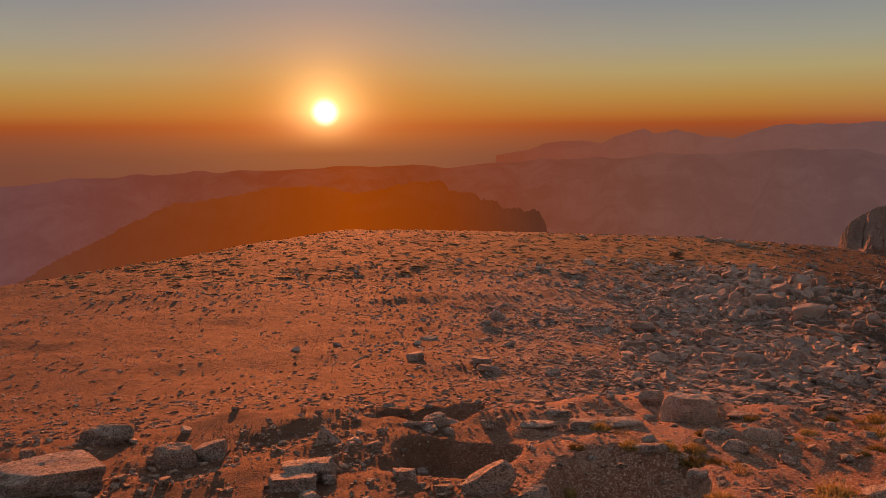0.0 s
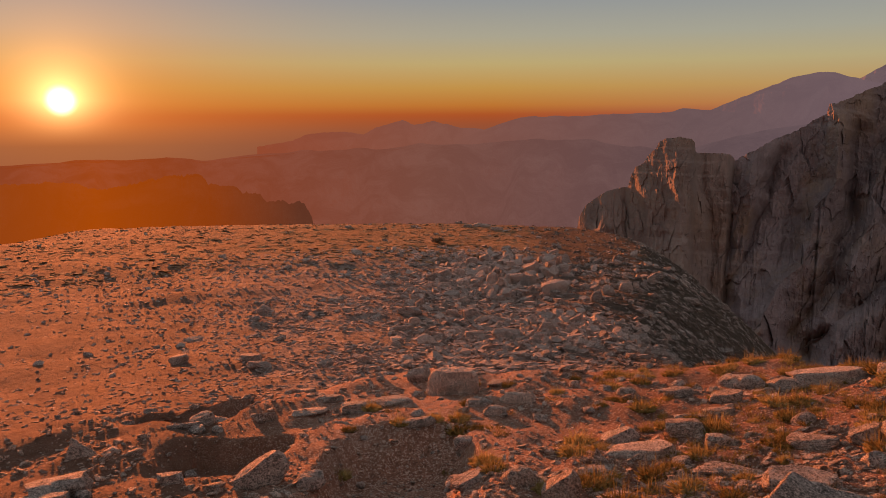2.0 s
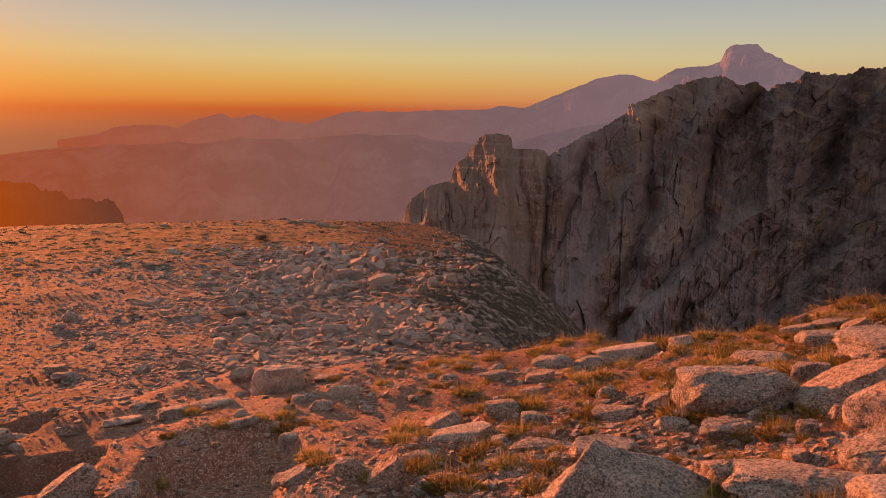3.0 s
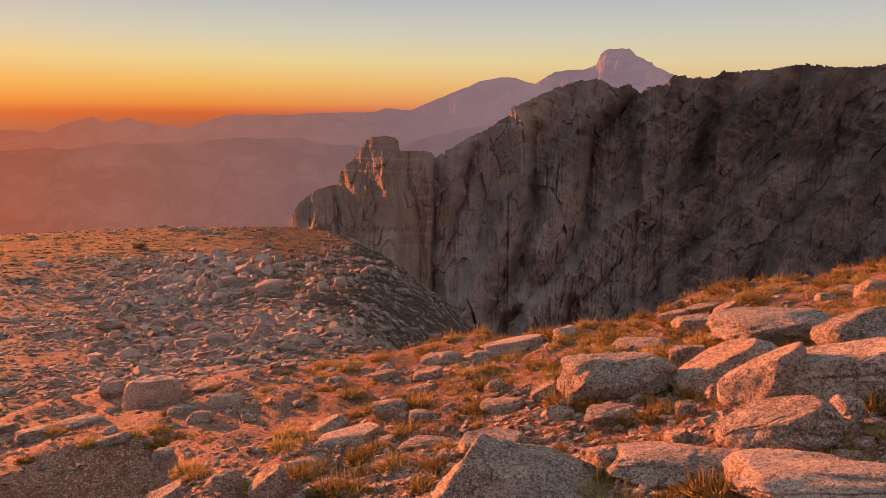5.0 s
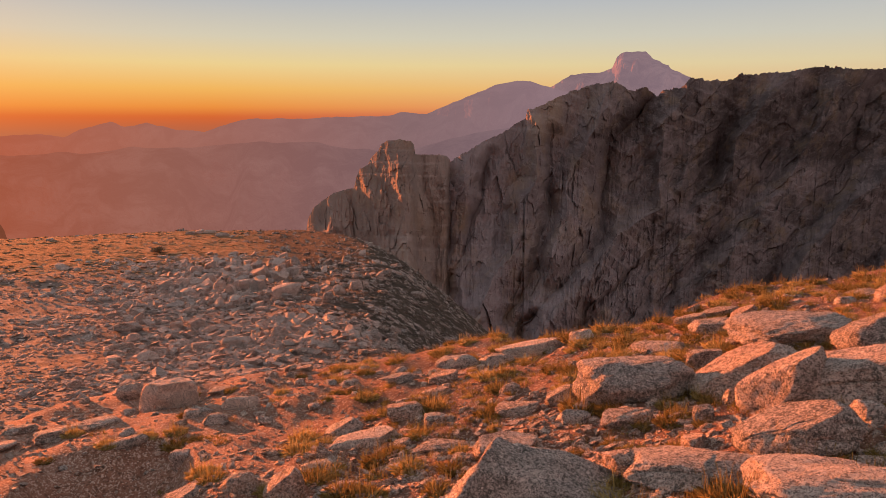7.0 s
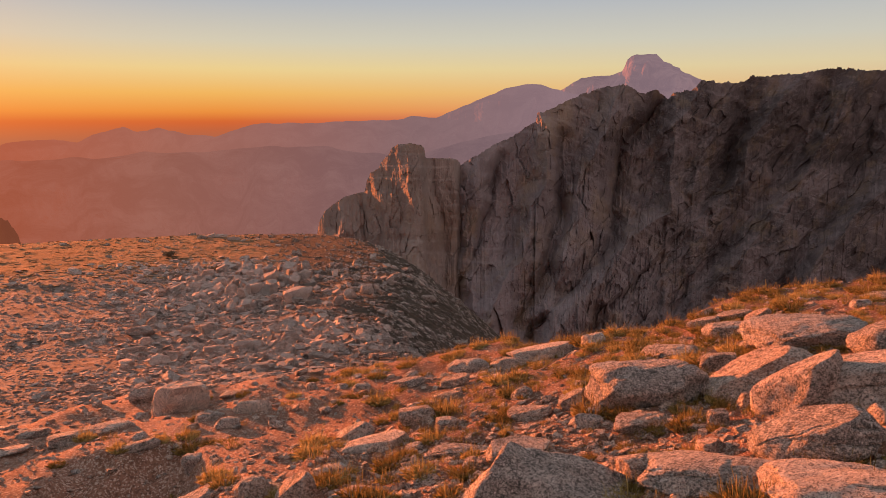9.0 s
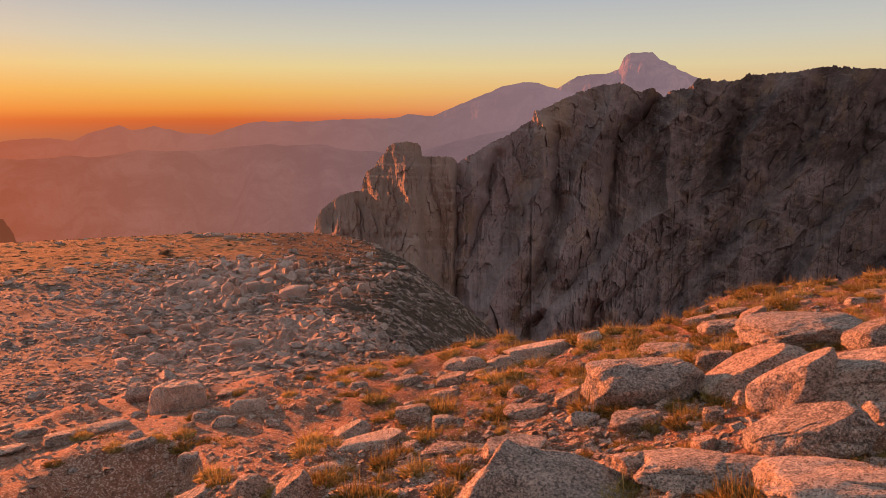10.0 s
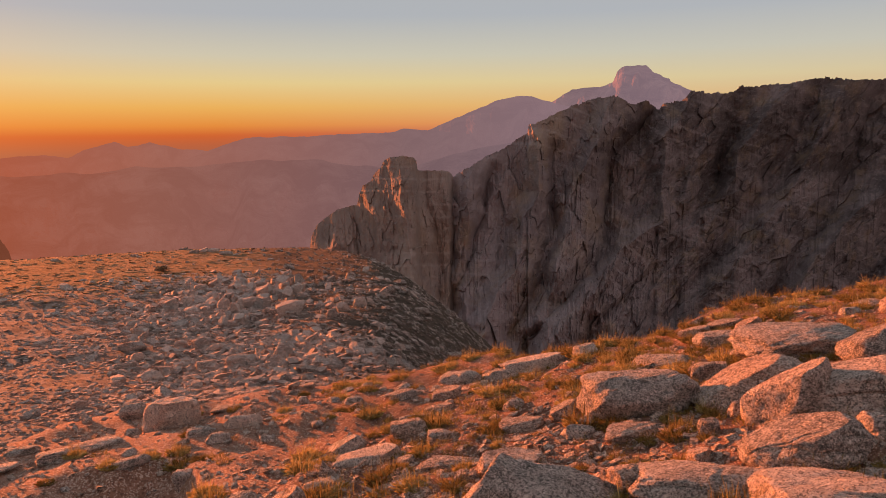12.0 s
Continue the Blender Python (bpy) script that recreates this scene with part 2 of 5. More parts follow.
def ground_material():
    m, n = material("mountain_ground")
    where = n.add("ShaderNodeNewGeometry").outputs["Position"]
    flat = n.stretch(where, 1, 1, 0.9)
    far = n.add("ShaderNodeVectorMath", {0: where}, operation="LENGTH").outputs["Value"]
    # near: reddish gravelly dirt
    dirt = n.mix(n.remap(n.noise(flat, 1.3, 6, 0.62), 0.35, 0.65), (0.30, 0.162, 0.112, 1), (0.43, 0.265, 0.20, 1))
    stones = n.add("ShaderNodeTexVoronoi", {"Vector": flat, "Scale": 95.0}).outputs
    grit = n.add("ShaderNodeTexVoronoi", {"Vector": flat, "Scale": 38.0}).outputs
    chip = n.add("ShaderNodeSeparateColor", {0: stones["Color"]}).outputs[0]
    dirt = n.mix(n.remap(chip, 0.70, 0.84, 0, 0.85), dirt, (0.68, 0.55, 0.47, 1))
    dirt = n.mix(n.remap(chip, 0.28, 0.10, 0, 0.7), dirt, (0.13, 0.078, 0.058, 1))
    dirt = n.mix(n.remap(n.noise(flat, 9.0, 6, 0.7), 0.50, 0.70, 0, 0.4), dirt, (0.18, 0.10, 0.068, 1))
    # darker humus soil where the grass grows
    east = n.remap(n.math("ADD", n.add("ShaderNodeSeparateXYZ", {0: where}).outputs[0], n.math("MULTIPLY", n.noise(flat, 1.1, 4, 0.6), 2.4)), -0.1, 1.3, 0, 0.85)
    humus = n.mix(n.remap(n.noise(flat, 6.0, 6, 0.7), 0.36, 0.62), (0.13, 0.072, 0.052, 1), (0.29, 0.165, 0.118, 1))
    humus = n.mix(n.remap(chip, 0.80, 0.95, 0, 0.8), humus, (0.55, 0.43, 0.36, 1))
    dirt = n.mix(east, dirt, humus)
    # mid: tundra and rubble
    turf = n.mix(n.remap(n.noise(flat, 0.09, 6, 0.62), 0.38, 0.62), (0.20, 0.122, 0.072, 1), (0.32, 0.212, 0.13, 1))
    turf = n.mix(n.remap(n.noise(flat, 0.7, 6, 0.65), 0.46, 0.62), turf, (0.11, 0.085, 0.045, 1))
    turf = n.mix(n.remap(n.noise(flat, 5.0, 6, 0.75), 0.50, 0.62, 0, 0.7), turf, (0.13, 0.09, 0.05, 1))
    turf = n.mix(n.remap(n.noise(n.stretch(flat, 1, 1.6, 1), 2.6, 5, 0.7), 0.60, 0.66, 0, 0.8), turf, (0.42, 0.33, 0.27, 1))
    rubble = n.add("ShaderNodeTexVoronoi", {"Vector": flat, "Scale": 1.3, "Randomness": 1.0}).outputs
    rb = n.add("ShaderNodeSeparateColor", {0: rubble["Color"]}).outputs[1]
    stone = n.mix(rb, (0.10, 0.08, 0.07, 1), (0.33, 0.275, 0.245, 1))
    bare = n.math("MULTIPLY", n.remap(n.noise(flat, 0.045, 5, 0.6), 0.20, 0.34), n.remap(far, 112, 82))
    place = n.add("ShaderNodeSeparateXYZ", {0: where}).outputs
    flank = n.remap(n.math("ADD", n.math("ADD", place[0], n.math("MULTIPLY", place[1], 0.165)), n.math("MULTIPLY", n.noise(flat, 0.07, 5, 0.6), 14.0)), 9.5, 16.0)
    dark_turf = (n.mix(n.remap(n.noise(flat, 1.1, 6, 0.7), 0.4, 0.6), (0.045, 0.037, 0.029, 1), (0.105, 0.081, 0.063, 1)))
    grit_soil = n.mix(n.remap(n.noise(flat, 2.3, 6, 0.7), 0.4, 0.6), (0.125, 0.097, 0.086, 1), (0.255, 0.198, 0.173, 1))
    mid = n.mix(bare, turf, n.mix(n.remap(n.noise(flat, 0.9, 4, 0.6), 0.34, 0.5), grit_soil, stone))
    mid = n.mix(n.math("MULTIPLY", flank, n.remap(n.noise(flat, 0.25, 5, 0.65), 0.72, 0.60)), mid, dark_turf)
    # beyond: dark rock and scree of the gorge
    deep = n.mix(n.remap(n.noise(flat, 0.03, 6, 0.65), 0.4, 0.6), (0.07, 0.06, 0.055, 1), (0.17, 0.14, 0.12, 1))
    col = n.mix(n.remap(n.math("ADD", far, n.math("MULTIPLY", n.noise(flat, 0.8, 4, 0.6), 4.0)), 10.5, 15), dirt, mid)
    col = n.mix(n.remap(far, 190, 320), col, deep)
    # soil darkened westward: the dimmer exposure of that side, put into the colour
    west = n.remap(n.math("ADD", n.math("ADD", place[0], n.math("MULTIPLY", place[1], 0.46)), n.math("MULTIPLY", n.math("MULTIPLY", far, 0.3), n.math("SUBTRACT", n.noise(flat, 0.3, 5, 0.65), 0.5))), 0.0, n.math("MULTIPLY", far, -0.16), 0.0, 0.8)
    dimmed_soil = n.mix(n.remap(n.noise(flat, 2.6, 6, 0.7), 0.38, 0.62), (0.115, 0.064, 0.043, 1), (0.21, 0.125, 0.088, 1))
    col = n.mix(west, col, dimmed_soil)
    fine = n.math("ADD", n.math("ADD", n.math("MULTIPLY", n.noise(flat, 55.0, 5, 0.75), 0.7), n.math("MULTIPLY", n.noise(flat, 14.0, 5, 0.7), 0.9)), n.math("SUBTRACT", n.math("MULTIPLY", chip, 0.45), n.math("ADD", n.math("MULTIPLY", stones["Distance"], 1.3), n.math("MULTIPLY", grit["Distance"], 1.1))))
    coarse = n.math("MULTIPLY", n.noise(flat, 1.8, 8, 0.75), 22.0)
    tall = n.mix(n.remap(far, 9, 20), n.add("ShaderNodeCombineColor", {0: fine, 1: fine, 2: fine}).outputs[0],
                 n.add("ShaderNodeCombineColor", {0: coarse, 1: coarse, 2: coarse}).outputs[0])
    finish(n, col, 0.95, tall, 0.75, 0.025, 0.15)
    return m


GROUND = ground_material()


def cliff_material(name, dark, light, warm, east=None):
    """Jointed mountain rock; where east is given, the colour darkens along the wall, painting in the haze that thins
    there, with lichen patches.
    """
    m, n = material(name)
    where = n.add("ShaderNodeNewGeometry").outputs["Position"]
    streak = n.stretch(where, 1, 1, 0.45)
    a = n.noise(streak, 0.035, 8, 0.66, 0.5)
    b = n.noise(streak, 0.22, 7, 0.7, 0.3)
    scaled = lambda c, f: (c[0] * f, c[1] * f, c[2] * f, 1)
    col = n.mix(n.remap(a, 0.36, 0.64), dark, light)
    col = n.mix(n.remap(n.noise(where, 0.022, 7, 0.68), 0.48, 0.64, 0, 0.8), col, warm)
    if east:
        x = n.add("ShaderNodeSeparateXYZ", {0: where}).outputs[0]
        # paler west, darker east: the haze is put into the rock colour
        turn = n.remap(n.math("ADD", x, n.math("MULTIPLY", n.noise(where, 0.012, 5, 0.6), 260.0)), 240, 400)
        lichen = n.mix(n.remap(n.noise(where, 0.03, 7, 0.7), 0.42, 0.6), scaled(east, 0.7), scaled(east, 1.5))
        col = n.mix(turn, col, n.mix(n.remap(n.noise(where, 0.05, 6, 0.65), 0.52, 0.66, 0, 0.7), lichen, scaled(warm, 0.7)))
    col = n.mix(n.remap(b, 0.55, 0.75, 0, 0.3), col, scaled(dark, 0.6))
    speck = n.noise(where, 0.9, 6, 0.75)
    col = n.mix(n.remap(speck, 0.60, 0.74, 0, 0.5), col, scaled(light, 1.35))
    veins = n.noise(n.stretch(where, 0.5, 0.5, 1.5), 0.06, 6, 0.7, 1.2)
    col = n.mix(n.remap(n.math("ABSOLUTE", n.math("SUBTRACT", veins, 0.5)), 0.010, 0.0, 0, 0.4), col, scaled(light, 1.5))
    tall = n.math("ADD", n.math("MULTIPLY", n.noise(streak, 0.30, 9, 0.74), 1.4), n.math("MULTIPLY", a, 1.0))
    finish(n, col, 0.92, tall, 0.7, 0.8, 0.15)
    return m


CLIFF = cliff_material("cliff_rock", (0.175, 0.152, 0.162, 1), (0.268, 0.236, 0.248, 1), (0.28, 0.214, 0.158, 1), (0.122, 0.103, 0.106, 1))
TOWER = cliff_material("tower_rock", (0.19, 0.158, 0.149, 1), (0.295, 0.25, 0.233, 1), (0.26, 0.195, 0.152, 1))


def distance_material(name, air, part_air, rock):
    """Far backdrop: rock with the glow of many kilometres of hazy air, brighter towards the sun, mixed in as emission.
    """
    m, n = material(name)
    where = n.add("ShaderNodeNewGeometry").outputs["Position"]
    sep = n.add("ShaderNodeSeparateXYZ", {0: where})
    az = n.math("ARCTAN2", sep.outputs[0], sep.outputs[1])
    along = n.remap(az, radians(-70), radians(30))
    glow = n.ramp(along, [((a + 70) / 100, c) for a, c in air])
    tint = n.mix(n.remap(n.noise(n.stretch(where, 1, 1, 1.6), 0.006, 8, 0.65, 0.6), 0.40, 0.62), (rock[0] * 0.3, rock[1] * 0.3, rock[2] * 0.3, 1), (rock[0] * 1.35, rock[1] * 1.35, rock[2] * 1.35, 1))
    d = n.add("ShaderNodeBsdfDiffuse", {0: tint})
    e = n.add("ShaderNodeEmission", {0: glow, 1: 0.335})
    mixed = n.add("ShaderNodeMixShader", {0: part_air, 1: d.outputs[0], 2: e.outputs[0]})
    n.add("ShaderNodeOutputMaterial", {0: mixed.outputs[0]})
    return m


# haze colours by bearing, given off by the rock itself
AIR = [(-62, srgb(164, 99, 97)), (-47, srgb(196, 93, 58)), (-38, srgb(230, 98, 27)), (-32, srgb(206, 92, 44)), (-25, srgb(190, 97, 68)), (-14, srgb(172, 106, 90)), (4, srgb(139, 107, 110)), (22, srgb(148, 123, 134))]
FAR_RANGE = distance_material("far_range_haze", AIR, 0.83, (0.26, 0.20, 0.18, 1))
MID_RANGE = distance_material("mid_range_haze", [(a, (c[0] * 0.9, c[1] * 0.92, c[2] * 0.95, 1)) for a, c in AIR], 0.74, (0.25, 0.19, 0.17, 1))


# the orange glare below the sun goes into the butte's emission too
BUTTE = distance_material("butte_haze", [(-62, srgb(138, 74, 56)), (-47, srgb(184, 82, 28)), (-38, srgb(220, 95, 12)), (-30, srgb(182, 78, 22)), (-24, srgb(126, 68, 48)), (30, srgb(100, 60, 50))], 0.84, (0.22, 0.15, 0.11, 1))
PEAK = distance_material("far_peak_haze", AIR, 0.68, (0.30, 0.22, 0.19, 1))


def grass_material():
    m, n = material("dry_alpine_grass")
    pick = n.add("ShaderNodeObjectInfo").outputs["Random"]
    blade = n.add("ShaderNodeNewGeometry").outputs["Random Per Island"]
    mixv = n.math("ADD", n.math("MULTIPLY", pick, 0.45), n.math("MULTIPLY", blade, 0.55))
    col = n.ramp(mixv, [(0.08, (0.10, 0.072, 0.027, 1)), (0.34, (0.22, 0.168, 0.058, 1)), (0.62, (0.38, 0.30, 0.113, 1)), (1.0, (0.60, 0.51, 0.26, 1))])
    d = n.add("ShaderNodeBsdfPrincipled", {"Base Color": col, "Roughness": 0.75, "Specular IOR Level": 0.15})
    t = n.add("ShaderNodeBsdfTranslucent", {0: col})
    mixed = n.add("ShaderNodeMixShader", {0: 0.35, 1: d.outputs[0], 2: t.outputs[0]})
    n.add("ShaderNodeOutputMaterial", {0: mixed.outputs[0]})
    return m


GRASS = grass_material()


def shrub_material():
    m, n = material("willow_leaves")
    leaf = n.add("ShaderNodeNewGeometry").outputs["Random Per Island"]
    finish(n, n.ramp(leaf, [(0, (0.11, 0.085, 0.05, 1)), (0.6, (0.19, 0.14, 0.085, 1)), (1, (0.28, 0.2, 0.12, 1))]), 0.8)
    return m


SHRUB = shrub_material()


def turf_material():
    m, n = material("rusty_tundra_turf")
    where = n.add("ShaderNodeNewGeometry").outputs["Position"]
    each = n.add("ShaderNodeNewGeometry").outputs["Random Per Island"]
    col = n.ramp(each, [(0, (0.20, 0.135, 0.075, 1)), (0.5, (0.30, 0.20, 0.115, 1)), (1, (0.42, 0.30, 0.18, 1))])
    finish(n, n.mix(n.remap(n.noise(where, 7.0, 5, 0.7), 0.4, 0.65, 0, 0.4), col, (0.13, 0.09, 0.055, 1)), 0.95, n.noise(where, 12.0, 5, 0.7), 0.8, 0.06, 0.1)
    return m


TURF = turf_material()


# -- the land --
def mesh_from(name, verts, faces, mat, smooth_shade=True):
    me = bpy.data.meshes.new(name)
    verts = np.asarray(verts, np.float32)
    faces = np.asarray(faces, np.int32)
    k = faces.shape[1]
    me.vertices.add(len(verts))
    me.vertices.foreach_set("co", verts.ravel())
    me.loops.add(faces.size)
    me.loops.foreach_set("vertex_index", faces.ravel())
    me.polygons.add(len(faces))
    me.polygons.foreach_set("loop_start", np.arange(0, faces.size, k, dtype=np.int32))
    me.polygons.foreach_set("use_smooth", np.full(len(faces), smooth_shade))
    me.materials.append(mat)
    me.update(calc_edges=True)
    return me


def grid_faces(rows, cols, wrap=False):
    i, j = np.meshgrid(np.arange(rows - 1), np.arange(cols if wrap else cols - 1), indexing="ij")
    jn = (j + 1) % cols
    return np.stack([i * cols + j, (i + 1) * cols + j, (i + 1) * cols + jn, i * cols + jn], -1).reshape(-1, 4)


def polar(az, r):
    return r * np.sin(np.radians(az)), r * np.cos(np.radians(az))


def build_ground():
    az = np.concatenate([np.arange(-68, 44, 0.27), np.arange(44, 292, 4.0)])
    r = np.concatenate([[0.001, 0.15, 0.5, 0.9], np.exp(np.arange(np.log(1.3), np.log(12), 0.014)), np.exp(np.arange(np.log(12.1), np.log(260), 0.018)),
                        np.exp(np.linspace(np.log(265), np.log(4700), 60))])
    R, A = np.meshgrid(r, az, indexing="ij")
    x, y = polar(A, R)
    z = ground_z(x, y)
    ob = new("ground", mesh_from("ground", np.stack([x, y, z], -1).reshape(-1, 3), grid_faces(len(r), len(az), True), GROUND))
    return tagged(ob, "reddish gravel slope, rubble-strewn tundra spur and deep gorge floor", "ground", kind="structure")


build_ground()


def facets(u, v, seed):
    """Split rock: each cell of a broken pattern is a plane of its own height and tilt."""
    iu, iv = np.floor(u).astype(np.int64), np.floor(v).astype(np.int64)
    best, out = np.full(u.shape, 9.0), np.zeros(u.shape)
    for a in (-1, 0, 1):
        for b in (-1, 0, 1):
            cu, cv = iu + a, iv + b
            du = u - cu - hash01(cu, cv, cu * 0 + 1, seed)
            dv = v - cv - hash01(cu, cv, cu * 0 + 2, seed)
            near = np.abs(du) + 0.8 * np.abs(dv) + 0.25 * np.maximum(np.abs(du), np.abs(dv))
            val = hash01(cu, cv, cu * 0 + 3, seed) - 0.5 + du * (hash01(cu, cv, cu * 0 + 4, seed) - 0.5) * 1.35 + dv * (hash01(cu, cv, cu * 0 + 5, seed) - 0.3) * 0.9
            out = np.where(near < best, val, out)
            best = np.minimum(best, near)
    return out


def rock_wall(name, line, bottom, run, cols, rows, rough, jag, mat, seed, back=120.0, pitch=1.0, flute=0.0, ribs=2.1, split=0.2):
    """A mountain wall: along its crest line (bearing, rise in degrees, distance) it falls towards the gorge, with buttresses, gullies and ledges, and slopes off behind."""
    line = np.array(line, float)
    az = np.linspace(line[0, 0], line[-1, 0], cols)
    el, dist = np.interp(az, line[:, 0], line[:, 1]), np.interp(az, line[:, 0], line[:, 2])
    k = np.ones(15) / 15
    dist = np.convolve(np.pad(dist, 7, mode="edge"), k, mode="valid")
    along = np.radians(az) * dist.mean()
    top = EYE + dist * np.tan(np.radians(el)) + jag * (np.abs(vnoise(along / (jag * pitch * 2.2), 0 * along, seed=seed)) * -1.0 + 0.45 * vnoise(along / (jag * pitch * 0.7), 0 * along, seed=seed + 1))
    v = np.concatenate([-np.linspace(1, 0.08, 7), np.linspace(0, 1, rows) ** 1.1])
    V, TOP = np.meshgrid(v, top, indexing="ij")
    D, AL = np.broadcast_to(dist, V.shape), np.broadcast_to(along, V.shape)
    down = np.maximum(V, 0)
    z = np.where(V < 0, TOP + V * back * 0.25, TOP + (bottom - TOP) * down)
    d = np.where(V < 0, D - V * back, D - run * down ** 1.15)
    lean = 0.36 + 0.04 * vnoise(AL / (rough * 9), z / (rough * 14), seed=seed + 13)
    slant = AL - lean * (z - bottom)
    bold = ribs * (0.5 + 0.5 * smooth(0.2, 0.5, (AL - along[0]) / (along[-1] - along[0])))
    warp = rough * 0.35 * fbm(AL / rough, z / rough, octaves=2, seed=seed + 2)
    depth = rough * (flute * ridged((AL + 0.15 * z) / (rough * 1.1), z / (rough * 14), octaves=2, seed=seed + 12, gain=0.5)
                     + bold * ridged(slant / (rough * 5.2), (z + 0.4 * AL) / (rough * 20), octaves=2, seed=seed + 3, gain=0.5)
                     + 0.5 * bold * ridged((0.5 * AL + 0.5 * slant) / (rough * 2.9), z / (rough * 13), octaves=4, seed=seed + 5, gain=0.46)
                     + 0.22 * ribs * ridged(slant / (rough * 1.6), (z + 0.4 * AL) / (rough * 6), octaves=3, seed=seed + 6, gain=0.5)
                     + split * facets((slant + warp) / (rough * 1.3), (z + warp) / (rough * 2.6), seed + 7)
                     + 0.13 * facets((AL + warp) / (rough * 0.5), (z - warp) / (rough * 0.8), seed + 8)
                     + 0.11 * fbm(AL / (rough * 0.25), z / (rough * 0.25), octaves=3, seed=seed + 10))
    fade = np.where(V < 0, 0.5, np.clip(0.25 + down * 6, 0, 1))
    d = d - depth * fade
    x, y = polar(np.broadcast_to(az, V.shape) + 0 * V, d)
    verts = np.stack([x, y, z], -1).reshape(-1, 3)
    ob = new(name, mesh_from(name, verts, grid_faces(len(v), cols), mat, smooth_shade=False))
    return ob


def rib(A, E, line, width, height):
    """A buttress (height above 0) or a gully (below 0) along a line of bearings and rises: steeper on its sunward side."""
    best, side = np.full(A.shape, 1e9), np.zeros(A.shape)
    for (ax, ay), (bx, by) in zip(line[:-1], line[1:]):
        dx, dy = bx - ax, by - ay
        t = np.clip(((A - ax) * dx + (E - ay) * dy) / (dx * dx + dy * dy), 0, 1)
        ox, oy = A - ax - t * dx, E - ay - t * dy
        q = np.hypot(ox, oy)
        side = np.where(q < best, np.sign(dx * oy - dy * ox), side)
        best = np.minimum(best, q)
    w = np.where(side < 0, 0.62 * width, 1.25 * width) if height > 0 else width
    return height * np.clip(1 - best / w, 0, 1) ** (1.15 if height > 0 else 1.4)


def cliff_face(name, line, low, cols, rows, ribs, strike, mat, seed, coarse=1.0, steps=0.1, back=110.0, bold=1.0, broken=1.0, flute=0.8):
    """A rock wall below a crest line (bearing, rise, distance): steep above, leaning out below, broken by its ribs, joints, ledges and blocks."""
    line = np.array(line, float)
    az = np.concatenate([np.linspace(line[0, 0], line[-2, 0], cols - 16), np.linspace(line[-2, 0], line[-1, 0], 17)[1:]])
    el, dist = np.interp(az, line[:, 0], line[:, 1]), np.interp(az, line[:, 0], line[:, 2])
    dist = np.convolve(np.pad(dist, 4, mode="edge"), np.ones(9) / 9, mode="valid")
    cols = len(az)
    wide = np.floor(az / 0.42 + 1.4 * vnoise(az * 1.7, 0 * az, seed=seed)).astype(np.int64)
    thin = np.floor(az / 0.13 + 1.2 * vnoise(az * 5, 0 * az, seed=seed + 1)).astype(np.int64)
    el = el + steps * (hash01(wide, wide * 0, wide * 0, seed) - 0.5 + 0.6 * (hash01(thin, thin * 0 + 3, thin * 0, seed) - 0.5))
    v = np.linspace(0, 1, rows) ** 1.08
    V, EC = np.meshgrid(v, el, indexing="ij")
    A, D = np.broadcast_to(az, V.shape), np.broadcast_to(dist, V.shape)
    E = EC + (low - EC) * V
    u, h = np.radians(A) * dist.mean(), np.tan(np.radians(E)) * dist.mean()
    drop = np.tan(np.radians(EC)) * dist.mean() - h
    out = 0.20 * drop + 0.52 * np.maximum(drop - 70, 0) ** 1.04
    c = coarse
    wa = A + 0.22 * fbm(u / 22, h / 22, octaves=3, seed=seed + 2)
    we = E + 0.22 * fbm(u / 22, h / 22, octaves=3, seed=seed + 3)
    relief = 0
    for points, width, height in ribs:
        relief = relief + bold * rib(wa, we, points, width, height)
    k = strike(A)
    warp = 1.7 * c * fbm(u / 19, h / 19, octaves=3, seed=seed + 4)
    x, y = u - k * h + warp, h + k * u + warp
    relief = relief + c * (1.3 * ridged(x / (27 * c), y / (90 * c), octaves=2, seed=seed + 5)
                           + 0.8 * ridged(x / (11 * c), y / (34 * c), octaves=3, seed=seed + 6)
                           + 4.2 * broken * facets(x / (11 * c), y / (21 * c), seed + 7)
                           + 1.3 * broken * facets(x / (4.6 * c), y / (8.5 * c), seed + 8)
                           + 0.55 * broken * facets((u + 0.4 * warp) / (2.1 * c), (h - 0.4 * warp) / (2.9 * c), seed + 9)
                           + flute * ridged((u + 0.3 * warp) / (4.2 * c), h / (30 * c), octaves=2, seed=seed + 14)
                           + 0.3 * fbm(u / 1.9, h / 1.9, octaves=2, seed=seed + 10))
    relief = relief * (0.4 + 0.6 * smooth(0, 30, drop))
    shelf = (h + 0.3 * u * k + 0.5 * warp) / (13 * c)
    relief = relief + c * 2.2 * (np.floor(shelf) + smooth(0.0, 0.22, shelf - np.floor(shelf)) - shelf) * -smooth(-0.3, 0.5, vnoise(u / 40, h / 30, seed=seed + 11))
    d = D - out - relief
    z = EYE + d * np.tan(np.radians(E))
    far = np.linspace(1, 0.1, 7)[:, None]
    d = np.concatenate([d[0] + far * back, d, d[-1:] - 8, d[-1:] - 10])
    z = np.concatenate([z[0] - far * back * 0.28, z, z[-1:] - 60, np.full((1, cols), -460.0)])
    px, py = polar(np.broadcast_to(az, d.shape), d)
    return new(name, mesh_from(name, np.stack([px, py, z], -1).reshape(-1, 3), grid_faces(len(d), cols), mat, smooth_shade=False))


